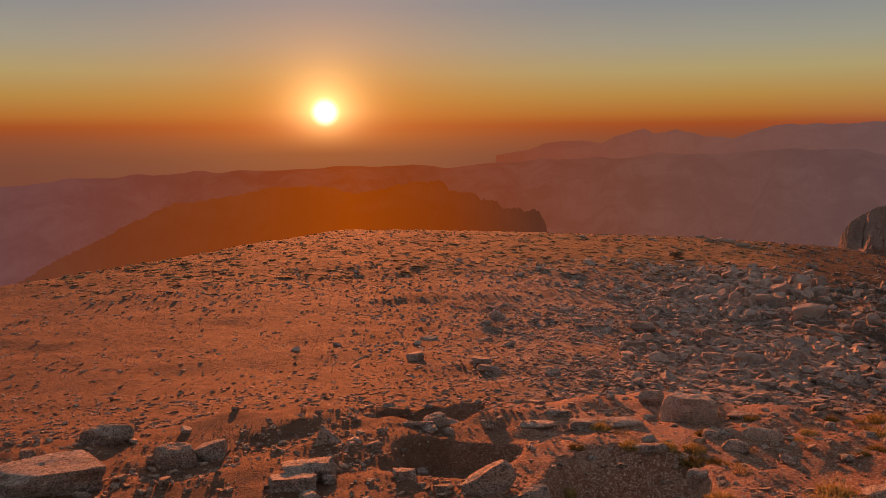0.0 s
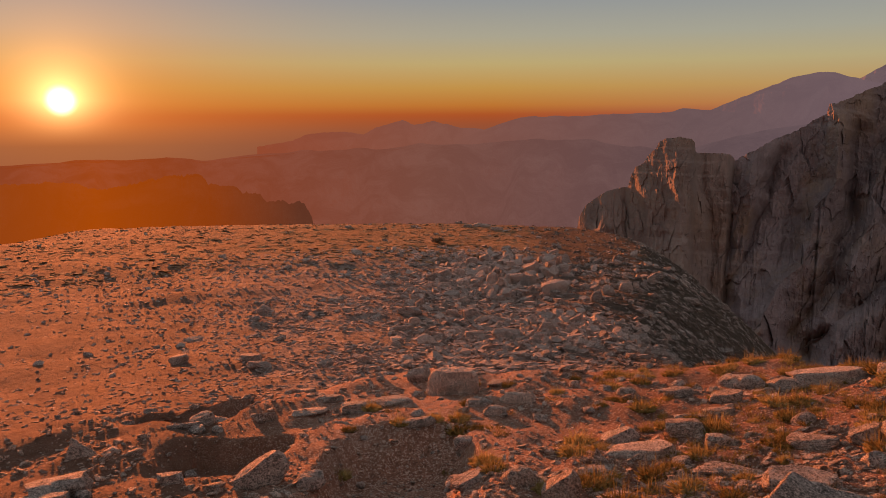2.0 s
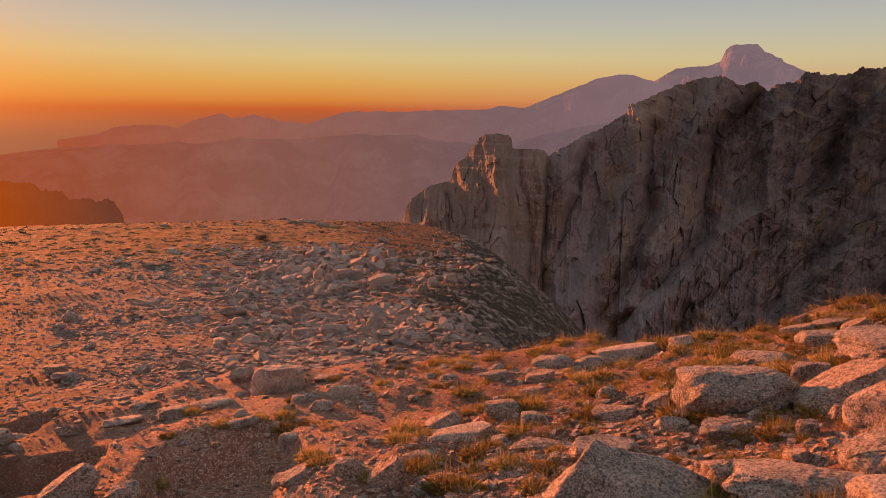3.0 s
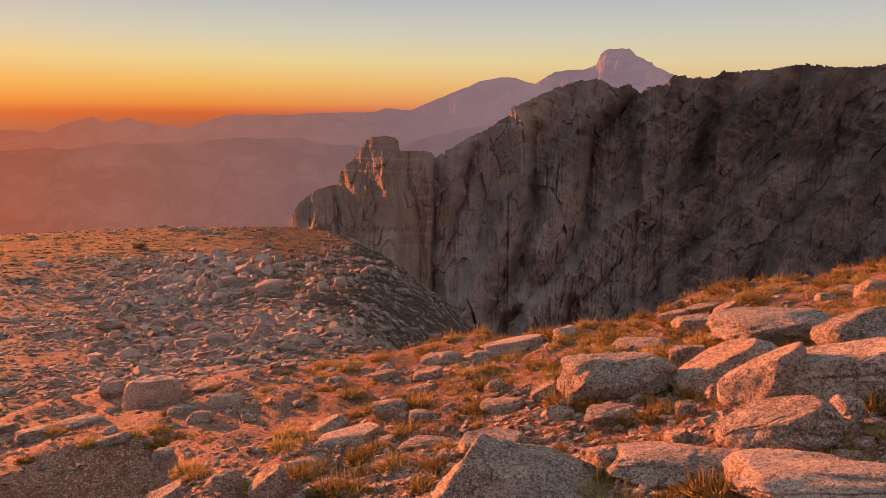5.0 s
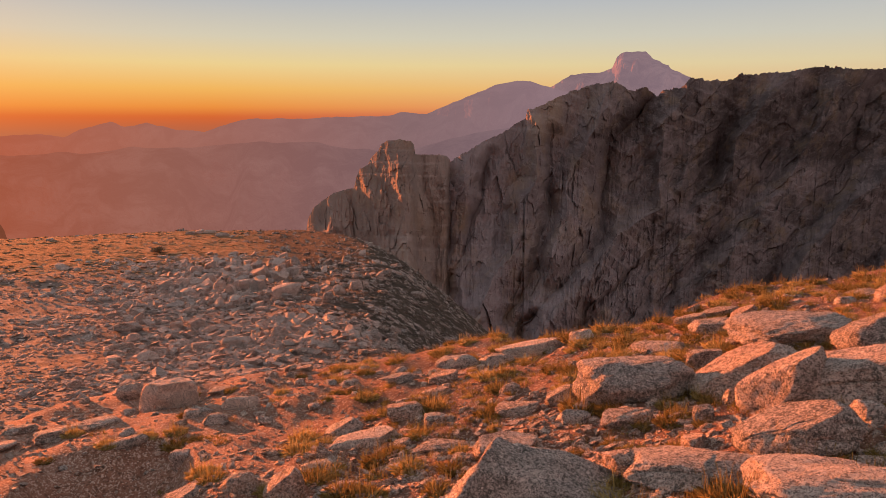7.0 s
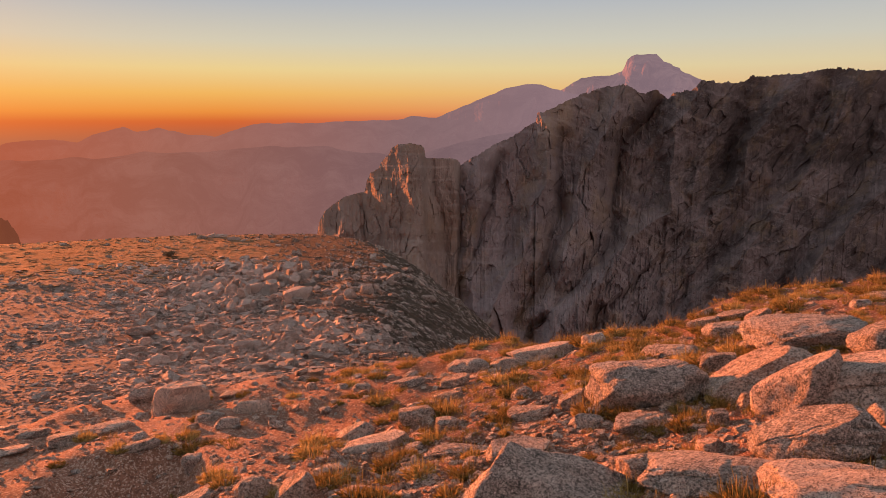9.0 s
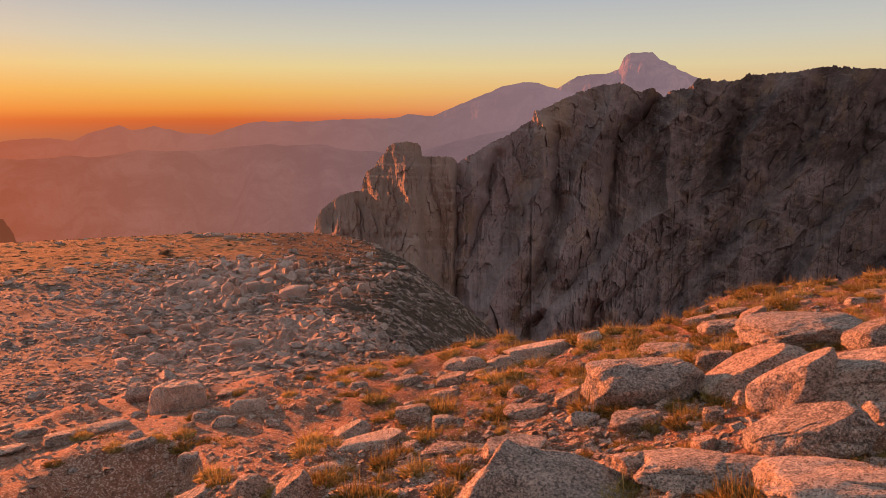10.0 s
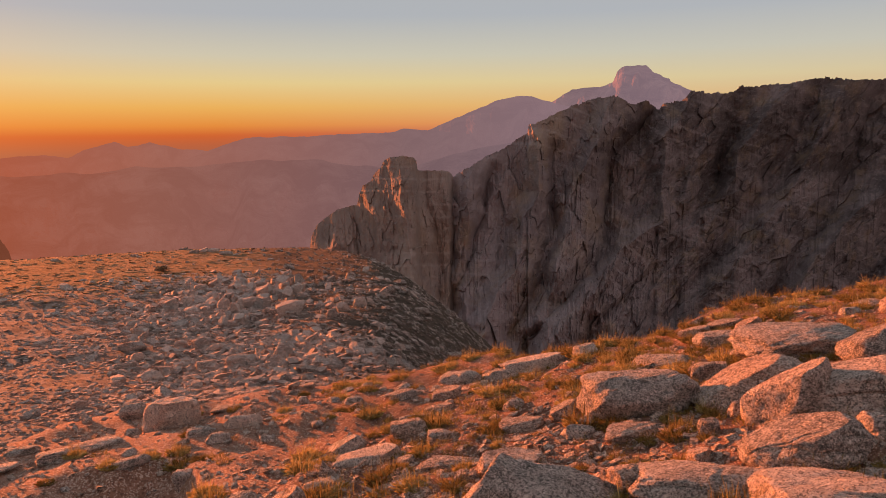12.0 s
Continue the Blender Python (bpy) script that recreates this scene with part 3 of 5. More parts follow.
WALL_RIBS = [
    ([(9.0, -1.8), (8.6, -4.6), (8.4, -7.6), (8.0, -10.5), (8.4, -13.5)], 1.5, 13),
    ([(7.3, -2.7), (6.9, -6.7), (6.5, -11.0)], 1.0, -8),
    ([(10.5, -2.1), (9.5, -5.9), (8.0, -10.5), (7.1, -12.7)], 0.8, -13),
    ([(13.5, 0.8), (14.1, -4.0), (12.8, -5.7), (12.2, -9.4), (10.7, -11.5), (9.0, -15.4)], 2.0, 25),
    ([(15.0, -0.8), (14.9, -4.6), (15.3, -7.4), (14.0, -10.5), (11.9, -14.3)], 1.1, -15),
    ([(19.0, 2.8), (18.1, 0.0), (17.3, -1.6), (16.5, -3.3), (16.2, -6.6), (15.2, -9.6)], 2.0, 24),
    ([(22.3, 2.2), (20.7, 0.2), (19.1, -1.4), (18.8, -4.5), (18.8, -8.1), (17.6, -9.9), (15.3, -12.5), (12.8, -15.5)], 1.3, -25),
    ([(24.4, 3.0), (22.8, 0.1), (22.8, -2.4), (22.6, -5.9), (19.8, -8.4), (17.0, -11.2), (14.4, -13.6)], 2.1, 27),
    ([(26.7, 2.7), (25.1, -1.5), (24.4, -4.4)], 1.2, 11),
    ([(27.6, 2.7), (26.7, -1.1), (26.0, -4.3), (23.4, -8.1), (20.3, -11.5), (17.1, -15.0)], 1.4, -18),
    ([(31.0, 3.4), (28.8, 0.5), (27.8, -0.7), (27.8, -2.7), (25.6, -5.5), (23.4, -7.7), (18.7, -12.8)], 1.6, 20),
    ([(32.4, 3.2), (30.9, -1.1), (28.6, -5.0), (26.2, -8.8), (23.2, -13.0)], 1.3, -14),
    ([(34.1, 3.3), (32.6, -0.3), (31.1, -3.8), (29.1, -7.0), (26.7, -10.3)], 1.6, 15),
    ([(36.1, 2.9), (35.1, -1.0), (33.7, -4.8), (32.1, -8.0), (30.5, -10.9)], 1.3, -18),
    ([(39.7, -0.3), (37.7, -2.5), (36.0, -4.0), (34.6, -5.7), (34.0, -6.7), (32.8, -8.2), (31.6, -10.8)], 1.8, 27),
    ([(41.6, -1.6), (38.9, -4.6), (37.2, -7.3), (35.8, -10.4)], 1.3, -15),
    ([(43.3, -0.9), (40.8, -4.8), (39.2, -7.5)], 1.6, 16)]
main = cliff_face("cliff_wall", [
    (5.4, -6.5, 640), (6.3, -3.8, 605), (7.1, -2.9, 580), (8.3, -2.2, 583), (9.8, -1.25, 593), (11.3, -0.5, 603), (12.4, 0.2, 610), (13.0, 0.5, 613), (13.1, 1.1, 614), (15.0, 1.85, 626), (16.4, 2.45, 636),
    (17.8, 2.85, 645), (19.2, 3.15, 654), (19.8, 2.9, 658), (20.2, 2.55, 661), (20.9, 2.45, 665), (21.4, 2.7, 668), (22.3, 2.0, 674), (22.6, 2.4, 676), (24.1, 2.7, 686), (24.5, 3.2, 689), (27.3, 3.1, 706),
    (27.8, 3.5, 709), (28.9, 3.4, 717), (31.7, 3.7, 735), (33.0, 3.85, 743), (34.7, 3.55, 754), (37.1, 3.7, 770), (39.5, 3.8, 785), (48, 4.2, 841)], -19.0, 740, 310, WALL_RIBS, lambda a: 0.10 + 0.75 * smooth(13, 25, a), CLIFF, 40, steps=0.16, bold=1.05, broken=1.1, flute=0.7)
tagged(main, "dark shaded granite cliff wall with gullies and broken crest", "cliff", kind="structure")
TOWER_RIBS = [
    ([(-1.3, -5.0), (-1.6, -6.7), (-1.8, -8.5)], 1.2, 8), ([(0.3, -4.6), (0.2, -8.0), (0.2, -11.5)], 0.35, -9), ([(0.8, -3.3), (1.6, -5.9), (1.9, -8.8), (2.1, -12.5)], 0.6, 6),
    ([(3.3, -1.3), (3.7, -5.0), (4.1, -8.8), (4.3, -13)], 1.5, 15), ([(5.2, -2.3), (5.7, -5.0), (6.3, -7.6), (6.2, -9.5), (6.4, -12)], 0.9, -8), ([(6.7, -2.2), (7.3, -5.5), (7.5, -9)], 0.8, 7)]
tower = cliff_face("cliff_tower", [
    (-4.6, -10.5, 640), (-3.4, -7.9, 598), (-3.2, -6.85, 594), (-2.8, -6.05, 590), (-1.95, -5.4, 582), (-1.25, -4.95, 579), (-0.4, -4.7, 572), (0.25, -4.65, 566), (0.4, -3.85, 566), (0.7, -3.2, 564), (1.3, -2.85, 559), (1.6, -2.3, 556), (2.1, -1.85, 551),
    (2.3, -1.4, 549), (2.7, -1.15, 547), (3.7, -1.05, 545), (4.5, -1.15, 547), (4.73, -1.45, 549), (4.82, -2.15, 558), (6.3, -2.2, 567), (7.1, -2.2, 570), (7.4, -2.6, 582), (7.8, -3.6, 606), (8.6, -5.5, 640)],
    -16.0, 320, 240, TOWER_RIBS, lambda a: 0.06 + 0 * a, TOWER, 52, coarse=0.72, steps=0.08, back=70, bold=0.8, broken=0.95, flute=1.0)
tagged(tower, "blocky granite tower, its sunward faces lit warm", "cliff", kind="structure")
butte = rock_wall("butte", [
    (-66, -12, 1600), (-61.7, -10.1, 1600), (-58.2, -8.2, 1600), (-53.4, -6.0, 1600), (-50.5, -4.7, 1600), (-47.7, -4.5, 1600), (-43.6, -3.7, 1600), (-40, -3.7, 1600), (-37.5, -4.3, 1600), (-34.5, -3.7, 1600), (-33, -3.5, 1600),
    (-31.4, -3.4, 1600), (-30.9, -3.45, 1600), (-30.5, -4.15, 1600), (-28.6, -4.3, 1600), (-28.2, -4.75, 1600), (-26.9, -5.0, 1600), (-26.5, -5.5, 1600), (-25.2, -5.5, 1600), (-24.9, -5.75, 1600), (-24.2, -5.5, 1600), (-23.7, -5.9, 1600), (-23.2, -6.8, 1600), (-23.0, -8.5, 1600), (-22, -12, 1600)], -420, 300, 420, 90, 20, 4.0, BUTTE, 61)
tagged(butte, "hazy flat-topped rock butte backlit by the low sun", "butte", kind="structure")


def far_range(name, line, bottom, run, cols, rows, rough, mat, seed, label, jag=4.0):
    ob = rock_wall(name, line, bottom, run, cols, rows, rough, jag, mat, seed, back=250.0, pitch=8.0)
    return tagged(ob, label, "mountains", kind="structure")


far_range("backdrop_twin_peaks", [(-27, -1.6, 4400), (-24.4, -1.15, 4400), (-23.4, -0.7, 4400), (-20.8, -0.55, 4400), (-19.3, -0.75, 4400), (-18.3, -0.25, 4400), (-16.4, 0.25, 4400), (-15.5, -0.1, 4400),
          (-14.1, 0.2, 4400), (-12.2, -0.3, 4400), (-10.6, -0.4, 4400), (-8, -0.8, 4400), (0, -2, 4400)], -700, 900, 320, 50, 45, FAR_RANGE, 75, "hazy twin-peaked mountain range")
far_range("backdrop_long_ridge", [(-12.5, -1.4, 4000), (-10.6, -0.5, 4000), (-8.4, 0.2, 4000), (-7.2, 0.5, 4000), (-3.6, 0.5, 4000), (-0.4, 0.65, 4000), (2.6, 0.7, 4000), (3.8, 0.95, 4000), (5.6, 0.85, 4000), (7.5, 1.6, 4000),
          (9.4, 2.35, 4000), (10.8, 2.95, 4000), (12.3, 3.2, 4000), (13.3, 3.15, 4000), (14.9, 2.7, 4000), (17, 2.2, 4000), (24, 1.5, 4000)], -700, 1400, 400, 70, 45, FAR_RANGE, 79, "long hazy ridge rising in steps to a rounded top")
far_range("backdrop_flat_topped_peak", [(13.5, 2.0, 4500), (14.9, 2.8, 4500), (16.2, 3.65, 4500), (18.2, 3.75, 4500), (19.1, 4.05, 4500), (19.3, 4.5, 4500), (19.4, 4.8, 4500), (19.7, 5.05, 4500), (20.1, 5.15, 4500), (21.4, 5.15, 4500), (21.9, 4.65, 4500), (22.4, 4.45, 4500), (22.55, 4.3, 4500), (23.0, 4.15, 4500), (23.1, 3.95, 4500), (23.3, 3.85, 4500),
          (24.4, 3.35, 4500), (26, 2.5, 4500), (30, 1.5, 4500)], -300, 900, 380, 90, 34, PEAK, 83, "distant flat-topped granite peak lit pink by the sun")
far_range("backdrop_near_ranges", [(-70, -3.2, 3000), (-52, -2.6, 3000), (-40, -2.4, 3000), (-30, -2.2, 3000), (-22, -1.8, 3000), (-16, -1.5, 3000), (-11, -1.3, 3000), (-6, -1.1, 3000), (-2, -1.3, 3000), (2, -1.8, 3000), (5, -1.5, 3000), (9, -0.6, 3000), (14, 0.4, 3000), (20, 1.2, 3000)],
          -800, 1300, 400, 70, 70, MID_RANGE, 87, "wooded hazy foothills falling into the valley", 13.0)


# -- things --
def icosphere(level):
    bm = bmesh.new()
    bmesh.ops.create_icosphere(bm, subdivisions=level, radius=1.0)
    v = np.array([p.co[:] for p in bm.verts])
    f = np.array([[q.index for q in face.verts] for face in bm.faces])
    bm.free()
    return v, f


ICO = {k: icosphere(k) for k in (1, 2, 3, 4, 5, 6)}


def rock_shape(level, style, seed, lean=0.0):
    """A weathered, joint-split stone in the unit box, z from 0 to 1."""
    rng = np.random.default_rng(seed)
    p = ICO[level][0].copy()
    planes = []

    def cut(nx, ny, nz, d):
        m = np.array([nx, ny, nz], float)
        planes.append((m / np.linalg.norm(m), d))

    j = lambda s: rng.normal(0, s)
    tilt = math.tan(radians(lean))
    if style == "block":
        for a in (0, 90, 180, 270):
            c = radians(a + j(9))
            cut(math.cos(c), math.sin(c), j(0.14), 0.58 + j(0.05))
        cut(tilt + j(0.08), j(0.08), 1, 0.50)
        for a in rng.uniform(0, 360, 4):
            cut(math.cos(radians(a)), math.sin(radians(a)), 0.7 + j(0.3), 0.66)
    elif style == "slab":
        cut(tilt + j(0.04), -0.02 + j(0.05), 1, 0.40)
        for a in rng.uniform(0, 360, 6):
            cut(math.cos(radians(a)), math.sin(radians(a)), 0.25 + j(0.2), 0.68 + j(0.06))
        for a in rng.uniform(0, 360, 3):
            cut(math.cos(radians(a)), math.sin(radians(a)), 1.6, 0.50)
    elif style == "wedge":
        cut(tilt, -0.06 + j(0.08), 1, 0.30)
        cut(-1, j(0.25), 0.15, 0.72)
        cut(j(0.3), -1, 0.35, 0.62)
        for a in rng.uniform(0, 360, 4):
            cut(math.cos(radians(a)), math.sin(radians(a)), j(0.3), 0.80)
    elif style == "dome":
        cut(tilt + j(0.04), -0.03, 1, 0.50)
        cut(-1, -0.35 + j(0.1), 0.15 if lean > -10 else 0.45, 0.70)
        cut(j(0.2), -0.72, 0.66, 0.64)
        for a in rng.uniform(0, 360, 5):
            cut(math.cos(radians(a)), math.sin(radians(a)), 0.5 + j(0.3), 0.84 + j(0.03))
    elif style == "peak":
        cut(-0.86, 0.10, 0.50, 0.29)
        cut(0.50, -0.10, 0.86, 0.30)
        cut(0.04, -0.80, 0.60, 0.36)
        cut(0.1, 0.8, 0.6, 0.5)
        cut(0, 0, -1, 0.35)
    else:
        cut(tilt + j(0.1), -0.06, 1, 0.60)
        cut(-0.9, -0.4 + j(0.2), 0.25, 0.70)
        cut(0.3 + j(0.2), -1, 0.35, 0.70)
        for a in rng.uniform(0, 360, 5):
            cut(math.cos(radians(a)), math.sin(radians(a)), 0.2 + j(0.35), 0.76 + j(0.05))
        for a in rng.uniform(0, 360, 4):
            cut(math.cos(radians(a)), math.sin(radians(a)), 0.9 + j(0.3), 0.72 + j(0.04))
    worn = {"block": 0.05, "slab": 0.05, "wedge": 0.06, "peak": 0.07}.get(style, 0.10) if level > 3 else 0.02
    for m, d in planes:
        over = p @ m - d
        p = p - 0.5 * (over + np.sqrt(over * over + worn * worn) - worn * 0.35)[:, None] * m * 0.985
    o = seed * 3.7
    way = p / (np.linalg.norm(p, axis=1, keepdims=True) + 1e-9)
    lump = (0.09 if style == "dome" else 0.05) * fbm(p[:, 0] * 1.7 + o, p[:, 1] * 1.7, p[:, 2] * 1.7, 2, seed)
    if level >= 3:
        lump = lump + 0.03 * fbm(p[:, 0] * 5 + o, p[:, 1] * 5, p[:, 2] * 5, 3, seed + 2)
        for k in range(3):
            m = rng.normal(0, 1, 3) * (1, 1, 1.6)
            crack = np.abs(p @ (m / np.linalg.norm(m)) - rng.uniform(-0.4, 0.4) + 0.10 * vnoise(p[:, 0] * 3 + o, p[:, 1] * 3, p[:, 2] * 3, seed + 4 + k))
            run = smooth(-0.2, 0.35, vnoise(p[:, 0] * 1.3 + k, p[:, 1] * 1.3 + o, p[:, 2] * 1.3, seed + 8))
            lump = lump - 0.06 * run * smooth(0.04, 0.0, crack)
    if level >= 5:
        lump = lump + 0.010 * fbm(p[:, 0] * 18 + o, p[:, 1] * 22, p[:, 2] * 22, 2, seed + 6)
    p = p + way * lump[:, None]
    lo, hi = p.min(0), p.max(0)
    p[:, :2] = (p[:, :2] - (lo + hi)[:2] / 2) / (hi - lo)[:2]
    p[:, 2] = (p[:, 2] - lo[2]) / (hi - lo)[2]
    return p


def boulder(name, x, y, w, d, h, turn, style, mat, lean, seed, label, group="rocks of the near slope"):
    near = math.hypot(x, y)
    level = 6 if w / near > 0.13 else 5 if w / near > 0.06 else 4
    sunk = 0.35 * h + 0.02
    p = rock_shape(level, style, seed, lean) * (w * 1.04, d * 1.1, h + sunk)
    p[:, 2] -= sunk
    gx, gy = (k * float(np.clip(g, -0.5, 0.5)) for k, g in zip((0.4, 0.8), slope_at(x, y)))
    c, q = math.cos(radians(turn)), math.sin(radians(turn))
    p[:, 2] += gx * (p[:, 0] * c - p[:, 1] * q) + gy * (p[:, 0] * q + p[:, 1] * c)
    ob = new(name, mesh_from(name, p, ICO[level][1], mat))
    ob.matrix_world = pose(x, y, float(ground_z(x, y)), 0, 0, turn)
    return tagged(ob, label, "rock", group=group)


boulder("boulder", 0.82, 3.42, 1.32, 0.81, 0.35, -14, "peak", GRANITE, 0, 1, "large grey speckled granite boulder with a sharp top")
boulder("boulder", 1.83, 4.65, 0.77, 0.45, 0.24, -21, "dome", GRANITE, -6, 2, "squat grey granite boulder with a dark lichen crust")
boulder("rock", 1.63, 4.21, 0.30, 0.20, 0.07, -21, "block", PINK_GRANITE, 0, 3, "small squared pinkish granite block in dirt")
boulder("rock_slab", 3.07, 4.94, 0.82, 0.54, 0.19, -32, "slab", GRANITE, 2, 4, "flat-topped grey granite slab in dry grass")
boulder("rock_slab", 2.44, 4.35, 0.74, 0.49, 0.27, -29, "wedge", PINK_GRANITE, -46, 5, "tilted pinkish granite slab leaning on a boulder")
boulder("boulder", 2.33, 3.76, 0.45, 0.32, 0.34, -32, "wedge", GRANITE, -24, 6, "rounded upright granite boulder with speckled face")
boulder("boulder", 2.72, 3.56, 0.90, 0.44, 0.29, -37, "wedge", GRANITE, -26, 7, "long smooth grey granite boulder with grass at its foot")
boulder("boulder", 2.08, 3.20, 0.56, 0.34, 0.20, -33, "wedge", DARK_GRANITE, -30, 8, "dark lichen-covered granite boulder")
boulder("rock", 1.35, 3.48, 0.28, 0.19, 0.13, -21, "slab", PINK_GRANITE, -8, 9, "low pinkish granite slab beside a larger slab")
boulder("rock_slab", 1.62, 3.26, 0.67, 0.44, 0.09, -26, "slab", GRANITE, 4, 10, "broad low grey granite slab covered with grit")
boulder("boulder", 2.02, 2.72, 0.84, 0.42, 0.13, -37, "dome", PALE_GRANITE, -6, 11, "broad pale granite boulder low in the slope")
boulder("boulder", 3.25, 4.23, 0.54, 0.36, 0.22, -38, "dome", DARK_GRANITE, -36, 12, "dark shaded granite boulder by the crest")
boulder("rock", 2.44, 3.21, 0.17, 0.11, 0.10, -37, "round", GRANITE, 0, 13, "grey granite rock beside a dark boulder")
boulder("rock_slab", 1.67, 6.88, 0.65, 0.27, 0.13, -14, "wedge", PALE_GRANITE, -22, 14, "pale pink granite slab on the crest")
boulder("rock", 2.09, 6.61, 0.22, 0.15, 0.11, -18, "dome", PALE_GRANITE, 0, 15, "rounded pink granite rock on the crest")
boulder("rock_slab", 0.97, 6.86, 0.40, 0.27, 0.11, -8, "slab", GRANITE, 0, 16, "layered grey slab at the edge of the crest")
boulder("rock", 1.34, 6.82, 0.36, 0.23, 0.08, -11, "round", GRANITE, 0, 17, "low grey rock at the edge of the crest")
boulder("rock_slab", 2.41, 5.62, 0.45, 0.30, 0.07, -23, "slab", GRANITE, 0, 18, "flat pale slab between grass tufts")
boulder("rock_slab", 3.02, 5.87, 0.45, 0.29, 0.08, -27, "slab", GRANITE, 0, 19, "flat grey slab behind dry grass")
boulder("rock", 3.27, 6.31, 0.32, 0.21, 0.05, -27, "slab", PINK_GRANITE, 0, 20, "pink slab edge on the grassy crest")
boulder("rock", 3.00, 6.33, 0.28, 0.16, 0.06, -25, "wedge", PINK_GRANITE, -15, 21, "small pink wedge of rock on the crest")
boulder("rock", 3.31, 5.98, 0.21, 0.14, 0.12, -29, "wedge", PINK_GRANITE, -30, 22, "small upturned granite wedge behind a slab")
boulder("rock", 2.44, 4.91, 0.27, 0.18, 0.11, -26, "block", DARK_GRANITE, 0, 23, "dark brown angular rock in the dirt bank")
boulder("rock", 1.96, 3.90, 0.12, 0.08, 0.09, -27, "block", DARK_GRANITE, 0, 24, "small dark angular rock under a slab")
boulder("rock", 2.21, 4.03, 0.14, 0.09, 0.09, -29, "round", PINK_GRANITE, 0, 25, "rough pinkish rock under a leaning slab")
boulder("rock", 2.26, 2.93, 0.18, 0.11, 0.04, -38, "round", PINK_GRANITE, 0, 26, "orange-lit granite rock between boulders")
boulder("rock", 2.36, 2.96, 0.10, 0.07, 0.03, -39, "round", PINK_GRANITE, 0, 27, "small rounded orange-lit rock")
boulder("rock", 2.21, 2.85, 0.23, 0.11, 0.02, -38, "slab", DARK_GRANITE, 0, 28, "low dark rock between two boulders")
boulder("rock", 3.97, 5.61, 0.16, 0.10, 0.05, -35, "round", GRANITE, 0, 29, "small grey rock in the grass near the crest")
boulder("rock", 4.20, 5.34, 0.28, 0.18, 0.13, -38, "round", PINK_GRANITE, 0, 30, "pink granite rock on the grassy crest")
boulder("rock_slab", 4.33, 5.88, 0.30, 0.20, 0.03, -36, "slab", GRANITE, 0, 31, "thin pale slab on the grassy crest")
boulder("boulder", -1.75, 7.17, 0.47, 0.31, 0.28, 27, "block", PALE_GRANITE, -4, 32, "squared pale granite block with a flat top")
boulder("rock", -1.64, 7.13, 0.15, 0.10, 0.08, 13, "round", PINK_GRANITE, 0, 33, "small rounded rock beside a squared block")
boulder("rock", -0.99, 6.56, 0.33, 0.07, 0.10, 9, "dome", PALE_GRANITE, 0, 34, "low pale domed rock on gravel")
boulder("rock_slab", -2.24, 7.70, 0.27, 0.18, 0.14, 16, "slab", GRANITE, 0, 35, "flat grey stone behind a squared block")
boulder("rock_slab", -1.35, 6.51, 0.25, 0.17, 0.06, 12, "slab", GRANITE, 0, 36, "flat grey stone half sunk in gravel")
boulder("rock", -1.15, 6.21, 0.20, 0.13, 0.07, 11, "round", GRANITE, 0, 37, "low grey rock sunk in gravel")
boulder("rock_slab", -1.26, 7.43, 0.34, 0.22, 0.04, 10, "slab", PINK_GRANITE, 0, 38, "flat pink stone on the gravel crest")
boulder("rock", -0.08, 5.43, 0.28, 0.19, 0.10, 1, "wedge", GRANITE, -40, 39, "pointed grey granite wedge rising from gravel")
boulder("rock_slab", 0.08, 5.00, 0.49, 0.32, 0.08, -1, "slab", PALE_GRANITE, -8, 40, "smooth pale pink slab flush with the dirt")
boulder("rock", -0.21, 4.77, 0.16, 0.11, 0.11, 3, "peak", PINK_GRANITE, 0, 41, "pointed brownish rock among grass")
boulder("rock", -0.22, 4.64, 0.25, 0.16, 0.05, 3, "slab", GRANITE, 0, 42, "flat grey rock below a pointed one")
boulder("boulder", -0.41, 4.18, 0.23, 0.15, 0.17, 6, "wedge", PINK_GRANITE, -35, 43, "upright leaning pinkish granite rock")
boulder("rock", 0.38, 5.40, 0.27, 0.18, 0.10, -4, "block", PINK_GRANITE, 0, 44, "rough pink granite rock with broken face")
boulder("rock", 0.59, 5.10, 0.22, 0.14, 0.07, -7, "slab", GRANITE, 0, 45, "pale grey flat-topped rock in grass")
boulder("rock_slab", 0.66, 5.86, 0.25, 0.16, 0.06, -6, "slab", PINK_GRANITE, 0, 46, "pale slab between tufts")
boulder("rock", 0.76, 6.23, 0.25, 0.17, 0.09, -7, "wedge", PINK_GRANITE, -20, 47, "pink leaning slab near the crest")
boulder("rock", 0.40, 6.46, 0.24, 0.16, 0.08, -4, "wedge", DARK_GRANITE, -14, 48, "dark-topped rock on the gravel crest")
boulder("rock", -0.03, 6.71, 0.17, 0.11, 0.05, 0, "round", GRANITE, 0, 49, "small pale rock on gravel")
boulder("rock", 1.17, 5.42, 0.16, 0.11, 0.08, -12, "round", GRANITE, 0, 50, "small grey rock in dry grass")
boulder("rock_slab", 1.12, 4.93, 0.30, 0.20, 0.07, -13, "slab", PINK_GRANITE, 0, 51, "pink slab beside a dirt hollow")
boulder("rock", 1.41, 4.91, 0.19, 0.13, 0.11, -16, "wedge", DARK_GRANITE, -32, 52, "dark leaning rock beside grass")
boulder("rock_slab", 0.54, 5.86, 0.34, 0.17, 0.03, -5, "slab", DARK_GRANITE, 0, 53, "thin dark slab edge in the dirt")
boulder("rock_slab", 0.58, 4.60, 0.44, 0.19, 0.04, -7, "slab", GRANITE, -4, 54, "long low grey slab flush with the dirt")
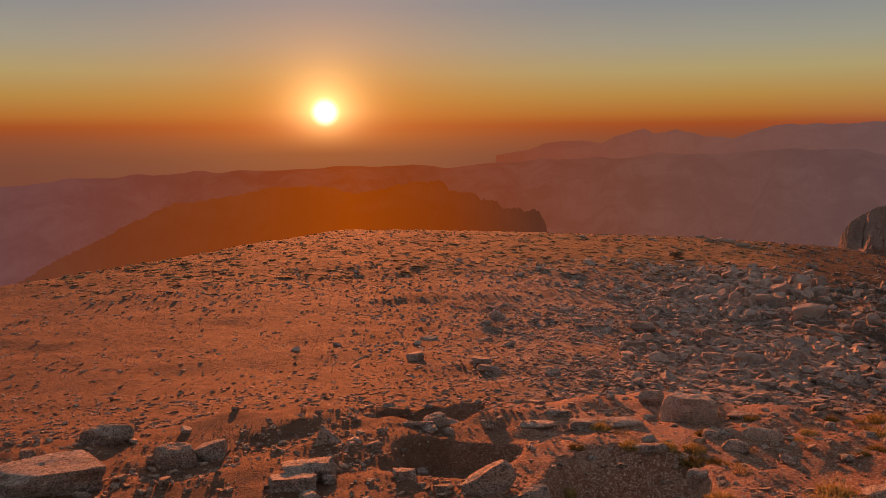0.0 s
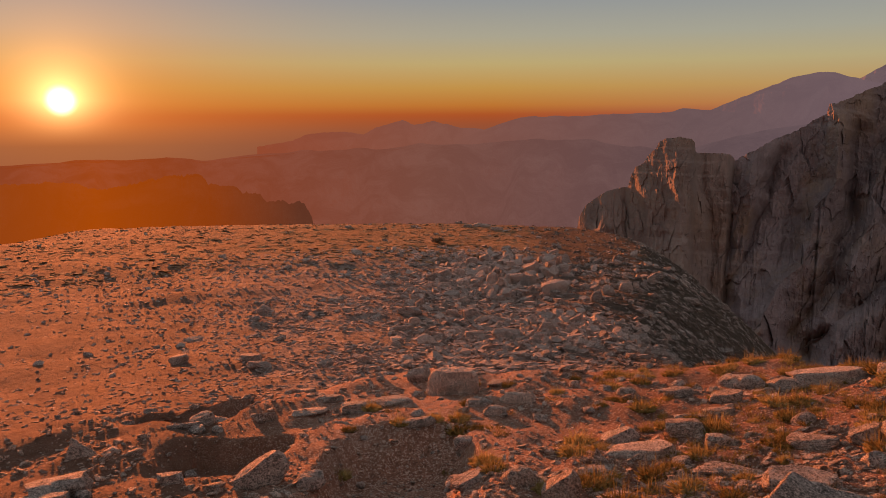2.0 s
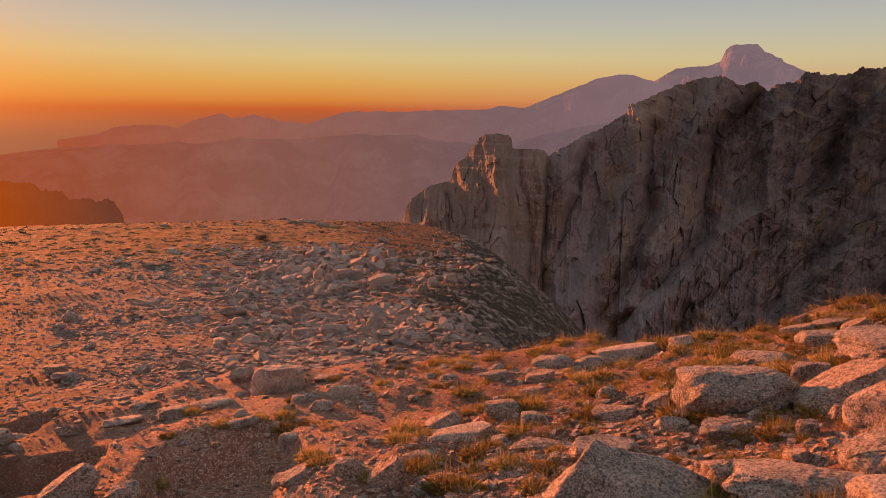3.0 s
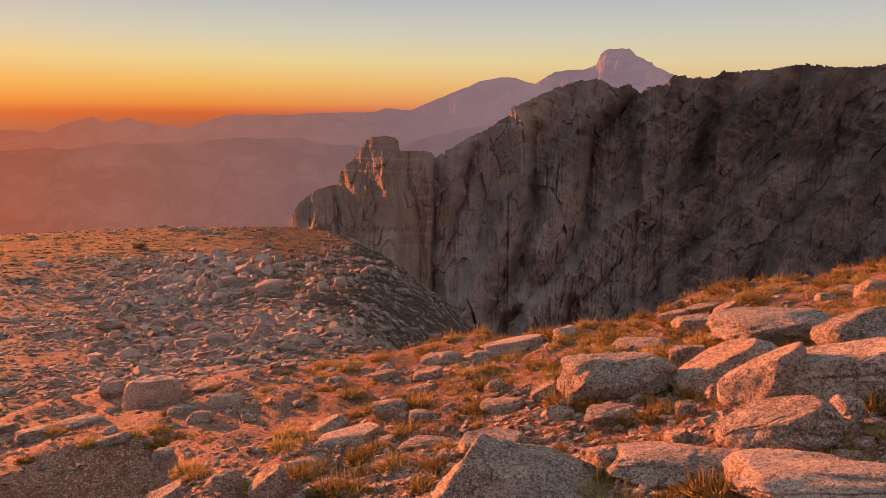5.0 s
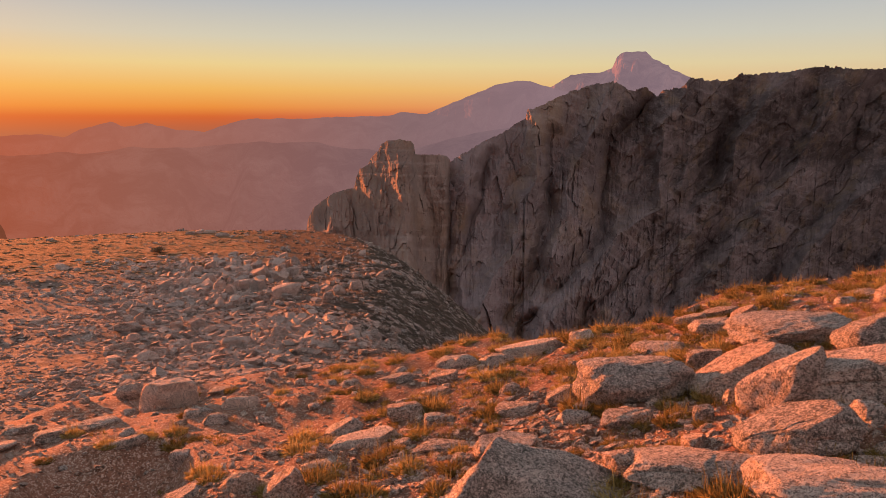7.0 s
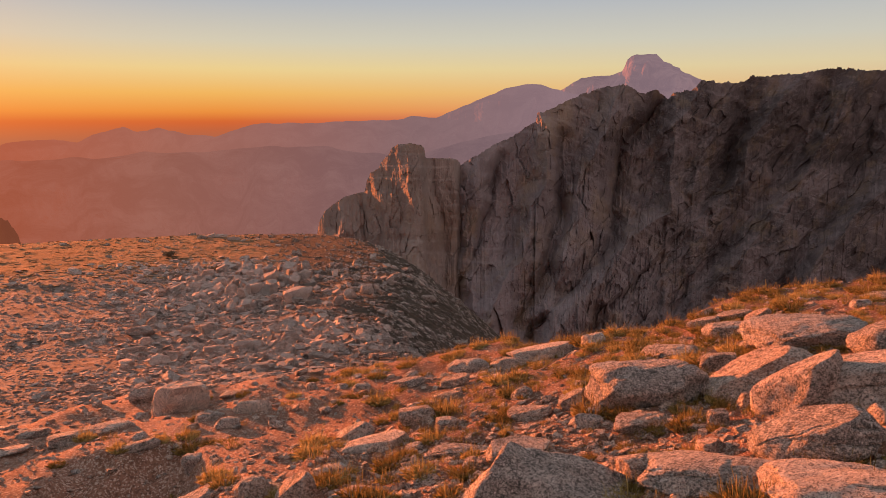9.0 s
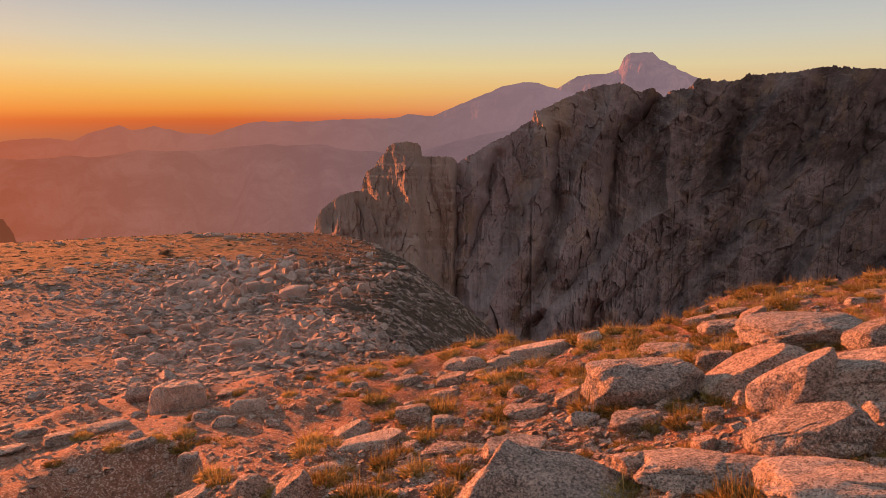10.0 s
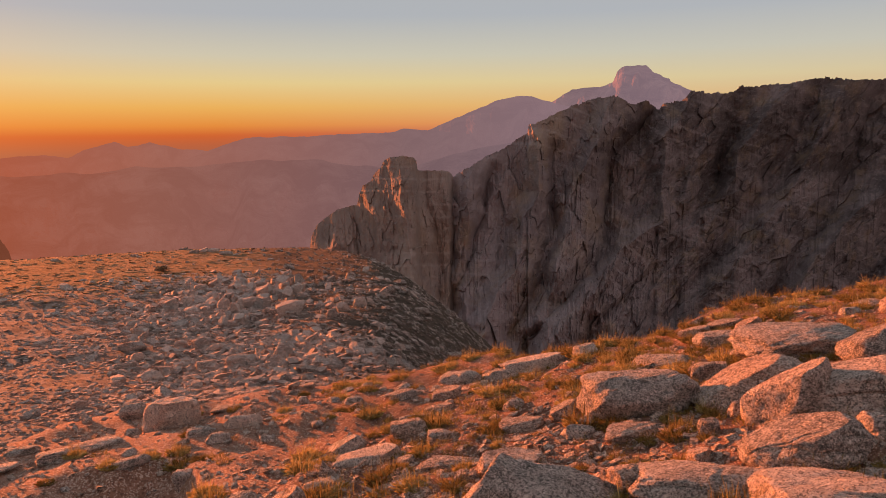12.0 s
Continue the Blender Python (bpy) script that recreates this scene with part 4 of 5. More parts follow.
boulder("rock", 0.22, 4.39, 0.14, 0.09, 0.05, -3, "wedge", GRANITE, -20, 55, "small grey wedge among tufts")
boulder("rock", 0.31, 4.76, 0.12, 0.08, 0.05, -4, "wedge", GRANITE, -15, 56, "small shaded wedge among tufts")
boulder("rock_slab", 0.44, 6.66, 0.41, 0.22, 0.03, -4, "slab", PINK_GRANITE, 0, 57, "low pink slab near the crest")
boulder("rock", -0.15, 4.06, 0.20, 0.13, 0.07, 2, "round", GRANITE, 0, 58, "rounded pale rock between tufts")
boulder("rock", -0.05, 4.16, 0.22, 0.15, 0.07, 1, "slab", PINK_GRANITE, 0, 59, "flat pink rock between tufts")
boulder("rock", -0.69, 4.35, 0.22, 0.15, 0.10, 9, "round", PINK_GRANITE, 0, 60, "rounded pinkish rock at the edge of a dirt bank")
boulder("rock", -1.03, 4.48, 0.24, 0.16, 0.08, 13, "wedge", GRANITE, -35, 61, "sharp grey wedge in the shaded hollow")
boulder("rock", -1.28, 5.47, 0.15, 0.10, 0.09, 13, "block", GRANITE, 0, 62, "small rock stuck in the dirt bank")
boulder("rock", -1.76, 5.82, 0.33, 0.11, 0.07, 17, "wedge", GRANITE, -25, 63, "grey rock on the lip of a dirt bank")
boulder("rock_slab", -2.21, 6.54, 0.42, 0.28, 0.05, 19, "slab", GRANITE, 0, 64, "broken grey slab on the dirt")
boulder("rock", -2.49, 6.36, 0.29, 0.19, 0.07, 21, "block", GRANITE, 0, 65, "grey weathered rock on the dirt")
boulder("rock", -2.89, 6.69, 0.28, 0.19, 0.05, 23, "slab", GRANITE, 0, 66, "low grey rock on the dirt")
boulder("rock_slab", -2.93, 6.28, 0.33, 0.22, 0.03, 25, "slab", GRANITE, 0, 67, "stacked thin grey stones")
boulder("boulder", -2.46, 4.38, 0.37, 0.24, 0.21, 28, "wedge", GRANITE, -38, 68, "leaning grey slab at the foot of a dirt bank")
boulder("rock", -2.13, 4.43, 0.21, 0.14, 0.07, 24, "round", GRANITE, 0, 69, "rounded pale rock at the foot of a dirt bank")
boulder("rock", -4.00, 5.84, 0.29, 0.06, 0.06, 33, "block", GRANITE, 0, 70, "pale angular rock in the hollow")
boulder("rock", -3.18, 4.40, 0.18, 0.12, 0.07, 34, "block", GRANITE, 0, 71, "small pale angular rock in the hollow")
boulder("rock", -3.92, 6.04, 0.23, 0.15, 0.12, 32, "wedge", GRANITE, -20, 72, "pale rock on the rim of a dirt hollow")
boulder("boulder", -3.88, 4.14, 0.43, 0.28, 0.15, 42, "block", GRANITE, 0, 73, "squared grey boulder low in the slope")
boulder("rock", -4.33, 4.87, 0.27, 0.18, 0.16, 40, "peak", GRANITE, 0, 74, "pale pointed rock in the hollow")
boulder("rock", -3.92, 6.20, 0.37, 0.25, 0.11, 31, "peak", GRANITE, 0, 75, "pale pointed rock on the lip of a dirt bank")
boulder("rock", -2.13, 4.45, 0.19, 0.13, 0.08, 24, "round", GRANITE, 0, 76, "rounded grey rock at the hollow")
boulder("boulder", -5.49, 3.00, 0.79, 0.52, 0.20, 60, "block", GRANITE, 0, 80, "pale squared granite boulder low on the slope")
boulder("rock", -5.23, 3.97, 0.36, 0.24, 0.17, 52, "block", PINK_GRANITE, 0, 81, "pale pink rock beside a dirt hollow")
boulder("rock", -5.12, 4.26, 0.29, 0.19, 0.16, 49, "wedge", GRANITE, -15, 82, "pale wedge of rock beside a dirt hollow")
boulder("rock", -6.47, 4.20, 0.48, 0.31, 0.17, 56, "slab", GRANITE, 0, 83, "flat grey slab on the dirt slope")
boulder("rock", -3.85, 3.91, 0.35, 0.23, 0.11, 43, "block", GRANITE, 0, 85, "squared grey rock low on the slope")
boulder("rock", 0.89, 4.20, 0.38, 0.25, 0.08, -12, "wedge", GRANITE, 8, 86, "grey granite rock behind a sharp-topped boulder")
SPUR = "boulders of the rubble spur"
boulder("talus_boulder", -17.5, 87.3, 1.47, 0.97, 0.91, 11, "block", TALUS, -8, 600, "large pale granite block standing in the rubble", SPUR)
boulder("talus_boulder", -17.5, 73.0, 1.35, 0.89, 0.86, 13, "wedge", TALUS, -24, 601, "large pale granite block standing in the rubble", SPUR)
boulder("talus_boulder", -11.6, 67.6, 1.09, 0.72, 1.20, 10, "slab", TALUS, 6, 602, "large pale granite block standing in the rubble", SPUR)
boulder("talus_boulder", -10.3, 67.8, 0.67, 0.44, 0.88, 9, "round", TALUS, 0, 603, "large pale granite block standing in the rubble", SPUR)
boulder("talus_boulder", -9.9, 48.7, 1.14, 0.75, 0.88, 12, "block", TALUS, -8, 604, "large pale granite block standing in the rubble", SPUR)
boulder("talus_boulder", -14.5, 52.8, 0.71, 0.47, 0.77, 15, "wedge", TALUS, -24, 605, "large pale granite block standing in the rubble", SPUR)
boulder("talus_boulder", -14.1, 48.7, 1.65, 1.09, 0.52, 16, "slab", TALUS, 6, 606, "large pale granite block standing in the rubble", SPUR)
boulder("talus_boulder", -12.8, 45.2, 0.86, 0.57, 0.45, 16, "round", TALUS, 0, 607, "large pale granite block standing in the rubble", SPUR)
boulder("talus_boulder", -12.5, 41.8, 1.31, 0.29, 0.36, 17, "block", TALUS, -8, 608, "large pale granite block standing in the rubble", SPUR)
boulder("talus_boulder", -8.4, 45.0, 0.77, 0.51, 0.38, 11, "wedge", TALUS, -24, 609, "large pale granite block standing in the rubble", SPUR)
boulder("talus_boulder", -6.0, 38.9, 1.48, 0.97, 0.66, 9, "slab", TALUS, 6, 610, "large pale granite block standing in the rubble", SPUR)
boulder("talus_boulder", -4.0, 41.0, 1.11, 0.73, 0.79, 6, "round", TALUS, 0, 611, "large pale granite block standing in the rubble", SPUR)
boulder("talus_boulder", -7.9, 39.8, 1.02, 0.68, 0.49, 11, "block", TALUS, -8, 612, "large pale granite block standing in the rubble", SPUR)
boulder("talus_boulder", -2.7, 46.0, 0.78, 0.51, 0.68, 3, "wedge", TALUS, -24, 613, "large pale granite block standing in the rubble", SPUR)
boulder("talus_boulder", -1.1, 61.5, 1.03, 0.68, 0.79, 1, "slab", TALUS, 6, 614, "large pale granite block standing in the rubble", SPUR)
boulder("talus_boulder", 0.3, 66.1, 1.20, 0.79, 0.89, -0, "round", TALUS, 0, 615, "large pale granite block standing in the rubble", SPUR)
boulder("talus_boulder", -5.4, 62.2, 2.30, 1.52, 1.12, 5, "block", TALUS, -8, 616, "large pale granite block standing in the rubble", SPUR)
boulder("talus_boulder", -7.4, 59.4, 1.09, 0.72, 0.62, 7, "wedge", TALUS, -24, 617, "large pale granite block standing in the rubble", SPUR)
boulder("talus_boulder", -10.0, 27.7, 0.57, 0.38, 0.32, 20, "slab", TALUS, 6, 618, "large pale granite block standing in the rubble", SPUR)
boulder("talus_boulder", -10.9, 34.9, 0.53, 0.35, 0.31, 17, "round", TALUS, 0, 619, "large pale granite block standing in the rubble", SPUR)
boulder("talus_boulder", -11.5, 50.3, 0.86, 0.57, 0.49, 13, "block", TALUS, -8, 620, "large pale granite block standing in the rubble", SPUR)
boulder("talus_boulder", 2.7, 75.3, 0.80, 0.53, 0.99, -2, "wedge", TALUS, -24, 621, "large pale granite block standing in the rubble", SPUR)
boulder("talus_boulder", -14.2, 76.2, 1.57, 1.04, 1.01, 11, "slab", TALUS, 6, 622, "large pale granite block standing in the rubble", SPUR)
boulder("talus_boulder", -16.2, 74.2, 1.43, 0.94, 0.86, 12, "round", TALUS, 0, 623, "large pale granite block standing in the rubble", SPUR)
boulder("talus_boulder", -9.5, 68.8, 1.31, 0.86, 1.00, 8, "block", TALUS, -8, 624, "large pale granite block standing in the rubble", SPUR)
boulder("talus_boulder", -28.4, 146.7, 1.78, 1.18, 0.78, 11, "wedge", TALUS, -24, 625, "large pale granite block standing in the rubble", SPUR)
boulder("talus_boulder", -26.3, 144.7, 2.42, 0.53, 0.63, 10, "slab", TALUS, 6, 626, "large pale granite block standing in the rubble", SPUR)
boulder("talus_boulder", -22.5, 135.8, 2.36, 0.52, 0.65, 9, "round", TALUS, 0, 627, "large pale granite block standing in the rubble", SPUR)
boulder("talus_boulder", -29.8, 144.8, 1.88, 0.49, 0.57, 12, "block", TALUS, -8, 628, "large pale granite block standing in the rubble", SPUR)
boulder("talus_boulder", -8.9, 99.2, 1.19, 0.79, 0.79, 5, "wedge", TALUS, -24, 629, "large pale granite block standing in the rubble", SPUR)
boulder("talus_boulder", 4.0, 146.2, 1.97, 1.30, 0.97, -2, "slab", TALUS, 6, 630, "large pale granite block standing in the rubble", SPUR)
boulder("talus_boulder", -1.9, 57.1, 0.87, 0.57, 0.75, 2, "round", TALUS, 0, 631, "large pale granite block standing in the rubble", SPUR)
boulder("talus_boulder", -7.0, 49.3, 0.65, 0.43, 0.50, 8, "block", TALUS, -8, 632, "large pale granite block standing in the rubble", SPUR)


# -- grass --
def blades(rng, verts, faces, foot, count, wide, high, thick):
    """Bowed grass blades round a foot: a short dense thatch, longer leaves and a few bare stalks."""
    for k in range(count):
        a, far = rng.uniform(0, 2 * math.pi), math.sqrt(rng.uniform())
        start = foot + np.array([math.cos(a), math.sin(a), 0]) * far * wide * 0.5
        lean = 0.25 + 0.75 * far
        bow = a + rng.normal(0, 0.9)
        out = np.array([math.cos(bow), math.sin(bow), 0])
        side = np.array([-math.sin(bow + rng.normal(0, 0.7)), math.cos(bow), 0]) * thick * rng.uniform(0.6, 1.3)
        tall = high * rng.uniform(0.4, 0.9) * (1.15 - 0.45 * far)
        b = len(verts)
        if k % 3:
            tall *= 0.72
            reach = tall * lean * rng.uniform(0.4, 1.2)
            mid = start + out * reach * 0.35 + np.array([0, 0, tall * 0.6])
            verts += [start - side * 1.3, start + side * 1.3, mid + side, start + out * reach + np.array([0, 0, tall * (1.0 - 0.3 * lean)])]
            faces += [(b, b + 1, b + 2), (b, b + 2, b + 3)]
            continue
        if k % 12 == 0:
            tall, lean = high * rng.uniform(0.9, 1.3), lean * 0.5
        reach = tall * lean * rng.uniform(0.3, 1.1)
        m1 = start + out * reach * 0.22 + np.array([0, 0, tall * 0.5])
        m2 = start + out * reach * 0.58 + np.array([0, 0, tall * 0.85])
        tip = start + out * reach + np.array([0, 0, tall * (1.0 - 0.25 * lean)])
        verts += [start - side, start + side, m1 + side * 0.8, m1 - side * 0.8, m2 + side * 0.5, m2 - side * 0.5, tip]
        faces += [(b, b + 1, b + 2), (b, b + 2, b + 3), (b + 3, b + 2, b + 4), (b + 3, b + 4, b + 5), (b + 5, b + 4, b + 6)]


def tuft_mesh(seed):
    rng = np.random.default_rng(seed)
    verts, faces = [], []
    blades(rng, verts, faces, np.zeros(3), 400, 1.3, 1.0, 0.0115)
    return mesh_from("grass_tuft", np.array(verts), np.array(faces), GRASS)


TUFTS = [tuft_mesh(200 + k) for k in range(8)]
tufts_made = []


def tuft(x, y, tall, flat=1.0):
    k = len(tufts_made)
    tall *= 1.12
    ob = new("grass_tuft", TUFTS[k % 8])
    wide = tall * random.uniform(0.85, 1.25) * flat
    ob.matrix_world = pose(x, y, float(ground_z(x, y)) - 0.01, 0, 0, random.uniform(0, 360)) @ Matrix.Diagonal((wide, wide, tall, 1))
    tufts_made.append(ob)
    return tagged(ob, "dry golden alpine grass tuft growing in gravel", "grass", group="grass tufts on the near slope")


tuft(1.48, 4.57, 0.14)
tuft(1.42, 4.70, 0.09)
tuft(1.80, 3.99, 0.10)
tuft(1.90, 4.06, 0.09)
tuft(1.62, 2.92, 0.14)
tuft(1.58, 3.00, 0.10)
tuft(-0.07, 4.00, 0.14)
tuft(0.06, 3.94, 0.12)
tuft(-0.16, 4.55, 0.11)
tuft(-0.26, 4.42, 0.11)
tuft(0.14, 4.54, 0.13)
tuft(0.33, 4.31, 0.11)
tuft(0.57, 5.38, 0.13)
tuft(0.63, 5.52, 0.11)
tuft(0.10, 6.11, 0.10)
tuft(0.90, 4.96, 0.10)
tuft(1.00, 5.10, 0.09)
tuft(2.59, 3.66, 0.14)
tuft(2.88, 4.32, 0.10)
tuft(2.57, 4.87, 0.10)
tuft(1.98, 3.02, 0.08)
tuft(1.99, 3.13, 0.07)
tuft(1.28, 3.34, 0.09)
tuft(1.22, 3.51, 0.09)
tuft(1.69, 4.09, 0.08)
tuft(2.15, 4.26, 0.09)
tuft(2.23, 4.00, 0.09)
tuft(2.24, 3.80, 0.08)
tuft(2.73, 5.27, 0.14)
tuft(-0.87, 4.57, 0.10)
tuft(-0.98, 4.78, 0.10)
tuft(-0.39, 5.03, 0.11)
tuft(-0.37, 5.39, 0.13)
tuft(-0.66, 6.84, 0.08)
tuft(-1.19, 7.30, 0.08)
tuft(-1.58, 7.39, 0.09)
tuft(-1.89, 5.79, 0.09)
tuft(-2.31, 6.29, 0.10)
tuft(-1.43, 6.01, 0.09)
tuft(-1.63, 5.94, 0.08)
tuft(-0.50, 4.25, 0.08)
tuft(0.25, 4.62, 0.09)
tuft(0.55, 4.15, 0.09)
tuft(0.45, 3.87, 0.10)
tuft(0.66, 4.42, 0.08)
tuft(0.44, 4.86, 0.09)
tuft(1.48, 5.02, 0.10)
tuft(2.33, 5.17, 0.11)
tuft(2.50, 5.79, 0.12)
tuft(2.32, 6.08, 0.13)
rng = np.random.default_rng(12)
while len(tufts_made) < 290:
    a, r = rng.uniform(-24, 40), rng.uniform(3.2, 8.2)
    x, y = polar(a, r)
    want = (0.04 + 0.14 * float(smooth(-10, 2, a)) + 0.82 * float(smooth(4, 20, a))) * (0.35 + 0.65 * float(smooth(4.2, 5.6, r))) * float(smooth(-0.7, 0.2, vnoise(x * 2.3, y * 2.3, seed=78)))
    tall = rng.uniform(0.05, 0.11)
    room = min(math.hypot(x - q.location.x, y - q.location.y) for q in tufts_made)
    if rng.uniform() < want and beyond_rim(x, y) < 0.25 and room > 0.09 + 0.6 * tall:
        tuft(x, y, tall, rng.uniform(0.9, 1.5))


def dry_stalk(x, y, tall):
    """A withered flower stalk with a brown seed head."""
    root = new("dry_flower_stalk")
    root.matrix_world = pose(x, y, float(ground_z(x, y)) - 0.01, 4, -5)
    tagged(root, "withered brown flower stalk standing on the grassy crest", "plant")
    for name, low, high, wide in (("stem", 0.0, 0.62, 0.004), ("seed_head", 0.55, 1.0, 0.013)):
        bm = bmesh.new()
        rings = []
        for k in range(6):
            f = k / 5
            w = wide * (1 - 0.5 * f if name == "stem" else math.sin(math.pi * (0.12 + 0.85 * f)))
            rings.append([bm.verts.new((math.cos(q) * w, math.sin(q) * w, tall * (low + (high - low) * f))) for q in np.arange(6) * math.pi / 3])
        for r0, r1 in zip(rings[:-1], rings[1:]):
            for q in range(6):
                bm.faces.new((r0[q], r0[(q + 1) % 6], r1[(q + 1) % 6], r1[q]))
        bm.faces.new(rings[-1])
        me = bpy.data.meshes.new(name)
        bm.to_mesh(me)
        bm.free()
        me.materials.append(SHRUB)
        new(name, me).parent = root


dry_stalk(3.22, 6.42, 0.12)


def turf(count, seed):
    """Cushions of short dry grass between the stones."""
    rng = np.random.default_rng(seed)
    spots = scatter(count * 3, (-20, 42), (3.9, 8.3), seed, lambda x, y, d: (beyond_rim(x, y) < 0.2) * (0.04 + 0.96 * smooth(-1, 15, np.degrees(np.arctan2(x, y)))) * smooth(-0.7, 0.2, vnoise(x * 1.6, y * 1.6, seed=78)) * smooth(3.9, 5.6, d))
    kept = []
    for q in spots:
        if len(kept) < count and all(abs(q[0] - k[0]) + abs(q[1] - k[1]) > 0.17 for k in kept):
            kept.append(q)
    kept = np.array(kept)
    verts, faces = [], []
    for (x, y), z in zip(kept, ground_z(kept[:, 0], kept[:, 1])):
        blades(rng, verts, faces, np.array([x, y, z - 0.008]), 105, rng.uniform(0.08, 0.20), rng.uniform(0.035, 0.085), 0.0011)
    ob = new("dry_grass", mesh_from("dry_grass", np.array(verts), np.array(faces), GRASS))
    return tagged(ob, "short dry golden grass cushions between the stones", "grass", kind="stuff")


def chunk(seed, corners=0.5):
    """A small angular stone: the hull of a skewed block with some corners broken off, in the unit box."""
    rng = np.random.default_rng(seed)
    bm = bmesh.new()
    for cx in (-1, 1):
        for cy in (-1, 1):
            for cz in (-1, 1):
                p = np.array([cx, cy, cz]) * (0.5 + rng.uniform(-0.14, 0.06, 3))
                if rng.uniform() < corners:
                    for axis in (0, 1, 2):
                        q = p.copy()
                        q[axis] *= rng.uniform(0.15, 0.75)
                        bm.verts.new(q)
                else:
                    bm.verts.new(p)
    made = bmesh.ops.convex_hull(bm, input=bm.verts)
    bmesh.ops.delete(bm, geom=list({g for g in made["geom_interior"] + made["geom_unused"] if isinstance(g, bmesh.types.BMVert)}), context="VERTS")
    bmesh.ops.triangulate(bm, faces=bm.faces)
    bm.verts.index_update()
    v = np.array([p.co[:] for p in bm.verts])
    f = np.array([[q.index for q in face.verts] for face in bm.faces])
    bm.free()
    shear = np.eye(3)
    shear[0, 2], shear[1, 2], shear[0, 1] = rng.normal(0, 0.22, 3)
    return v @ shear.T, f


def crowd(name, xy, size, flat, mat, seed, label, category, variants=24, lift=0.12, tilt=0.25, corners=0.5):
    """Very many stones lying on the ground, one mesh."""
    rng = np.random.default_rng(seed)
    shapes = [chunk(seed + k, corners) for k in range(variants)]
    zs = ground_z(xy[:, 0], xy[:, 1])
    gx, gy = (np.clip(g, -0.6, 0.6) for g in slope_at(xy[:, 0], xy[:, 1]))
    verts, faces, made = [], [], 0
    for (x, y), z, s, sx, sy in zip(xy, zs, size, gx, gy):
        m = np.array(Euler((rng.normal(0, tilt), rng.normal(0, tilt), rng.uniform(0, 2 * math.pi))).to_matrix())
        dims = s * np.array([rng.uniform(0.8, 1.4), rng.uniform(0.6, 1.0), flat * rng.uniform(0.6, 1.4)])
        v, f = shapes[rng.integers(variants)]
        v = (v * dims) @ m.T
        v[:, 2] += v[:, 0] * sx + v[:, 1] * sy
        verts.append(v + (x, y, z + lift * dims[2]))
        faces.append(f + made)
        made += len(v)
    ob = new(name, mesh_from(name, np.concatenate(verts), np.concatenate(faces), mat, smooth_shade=False))
    return tagged(ob, label, category, kind="stuff")


def scatter(count, az, r, seed, chance):
    rng = np.random.default_rng(seed)
    out, total = [], 0
    while total < count:
        a = rng.uniform(*az, 20000)
        d = np.exp(rng.uniform(np.log(r[0]), np.log(r[1]), 20000))
        x, y = polar(a, d)
        keep = rng.uniform(0, 1, 20000) < chance(x, y, d)
        out.append(np.stack([x[keep], y[keep]], 1))
        total += int(keep.sum())
    return np.concatenate(out)[:count]


turf(480, 25)

# loose stones of the near slope, each its own thing
STONES = []
for k in range(12):
    style = ("round", "block", "slab", "wedge")[k % 4]
    STONES.append(mesh_from("stone", rock_shape(3, style, 300 + k, (-14, 0, 9)[k % 3]) - (0, 0, 0.3), ICO[3][1], (GRANITE, PINK_GRANITE, GRANITE, PINK_GRANITE, GRANITE, PALE_GRANITE)[k % 6], smooth_shade=False))
spots = scatter(245, (-66, 40), (2.9, 9.5), 21, lambda x, y, d: (beyond_rim(x, y) < 0.2) * smooth(-0.5, 0.5, vnoise(x * 1.3, y * 1.3, seed=31)) * (0.35 + 0.65 * smooth(4, 7, d)))
crest = scatter(50, (-30, 9), (6.9, 8.8), 27, lambda x, y, d: 0.2 + 0.8 * smooth(-0.2, 0.3, vnoise(x * 2, y * 2, seed=36)))
spots = np.concatenate([spots, crest])
for k, (x, y) in enumerate(spots):
    s = 0.05 + 0.10 * rng.uniform() ** 1.6 if k >= 245 else 0.035 + 0.13 * rng.uniform() ** 2.4
    ob = new("stone", STONES[k % 12])
    gx, gy = (float(np.clip(g, -0.5, 0.5)) for g in slope_at(x, y))
    ob.matrix_world = pose(x, y, float(ground_z(x, y)), math.degrees(math.atan(gy)), -math.degrees(math.atan(gx))) @ pose(0, 0, 0, rng.normal(0, 8), rng.normal(0, 8), rng.uniform(0, 360)) @ Matrix.Diagonal((s * rng.uniform(0.9, 1.5), s * rng.uniform(0.7, 1.0), s * rng.uniform(0.45, 0.8), 1))
    tagged(ob, "small angular granite stone lying on gravel", "stone", group="loose stones of the near slope")

pts = scatter(14000, (-66, 42), (2.7, 7.6), 22, lambda x, y, d: (beyond_rim(x, y) < 0.4) * (0.3 + 0.7 * smooth(-0.6, 0.5, vnoise(x * 1.7, y * 1.7, seed=33))))
crowd("gravel", pts, 0.008 + 0.02 * np.random.default_rng(5).uniform(0, 1, len(pts)) ** 2.5, 0.65, PEBBLE, 400, "loose granite gravel strewn over the dirt", "gravel", corners=0.12)

pts = scatter(7000, (-66, 42), (2.7, 9.8), 26, lambda x, y, d: (beyond_rim(x, y) < 0.4) * smooth(-0.5, 0.5, vnoise(x * 1.2, y * 1.2, seed=35)))
crowd("pebbles", pts, 0.016 + 0.05 * np.random.default_rng(8).uniform(0, 1, len(pts)) ** 2.2, 0.55, PEBBLE, 460, "angular granite pebbles half sunk in the dirt", "pebbles", corners=0.2)


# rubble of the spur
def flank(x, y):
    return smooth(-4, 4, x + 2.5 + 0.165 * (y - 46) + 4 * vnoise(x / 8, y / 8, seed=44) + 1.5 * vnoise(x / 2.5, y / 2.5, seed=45))


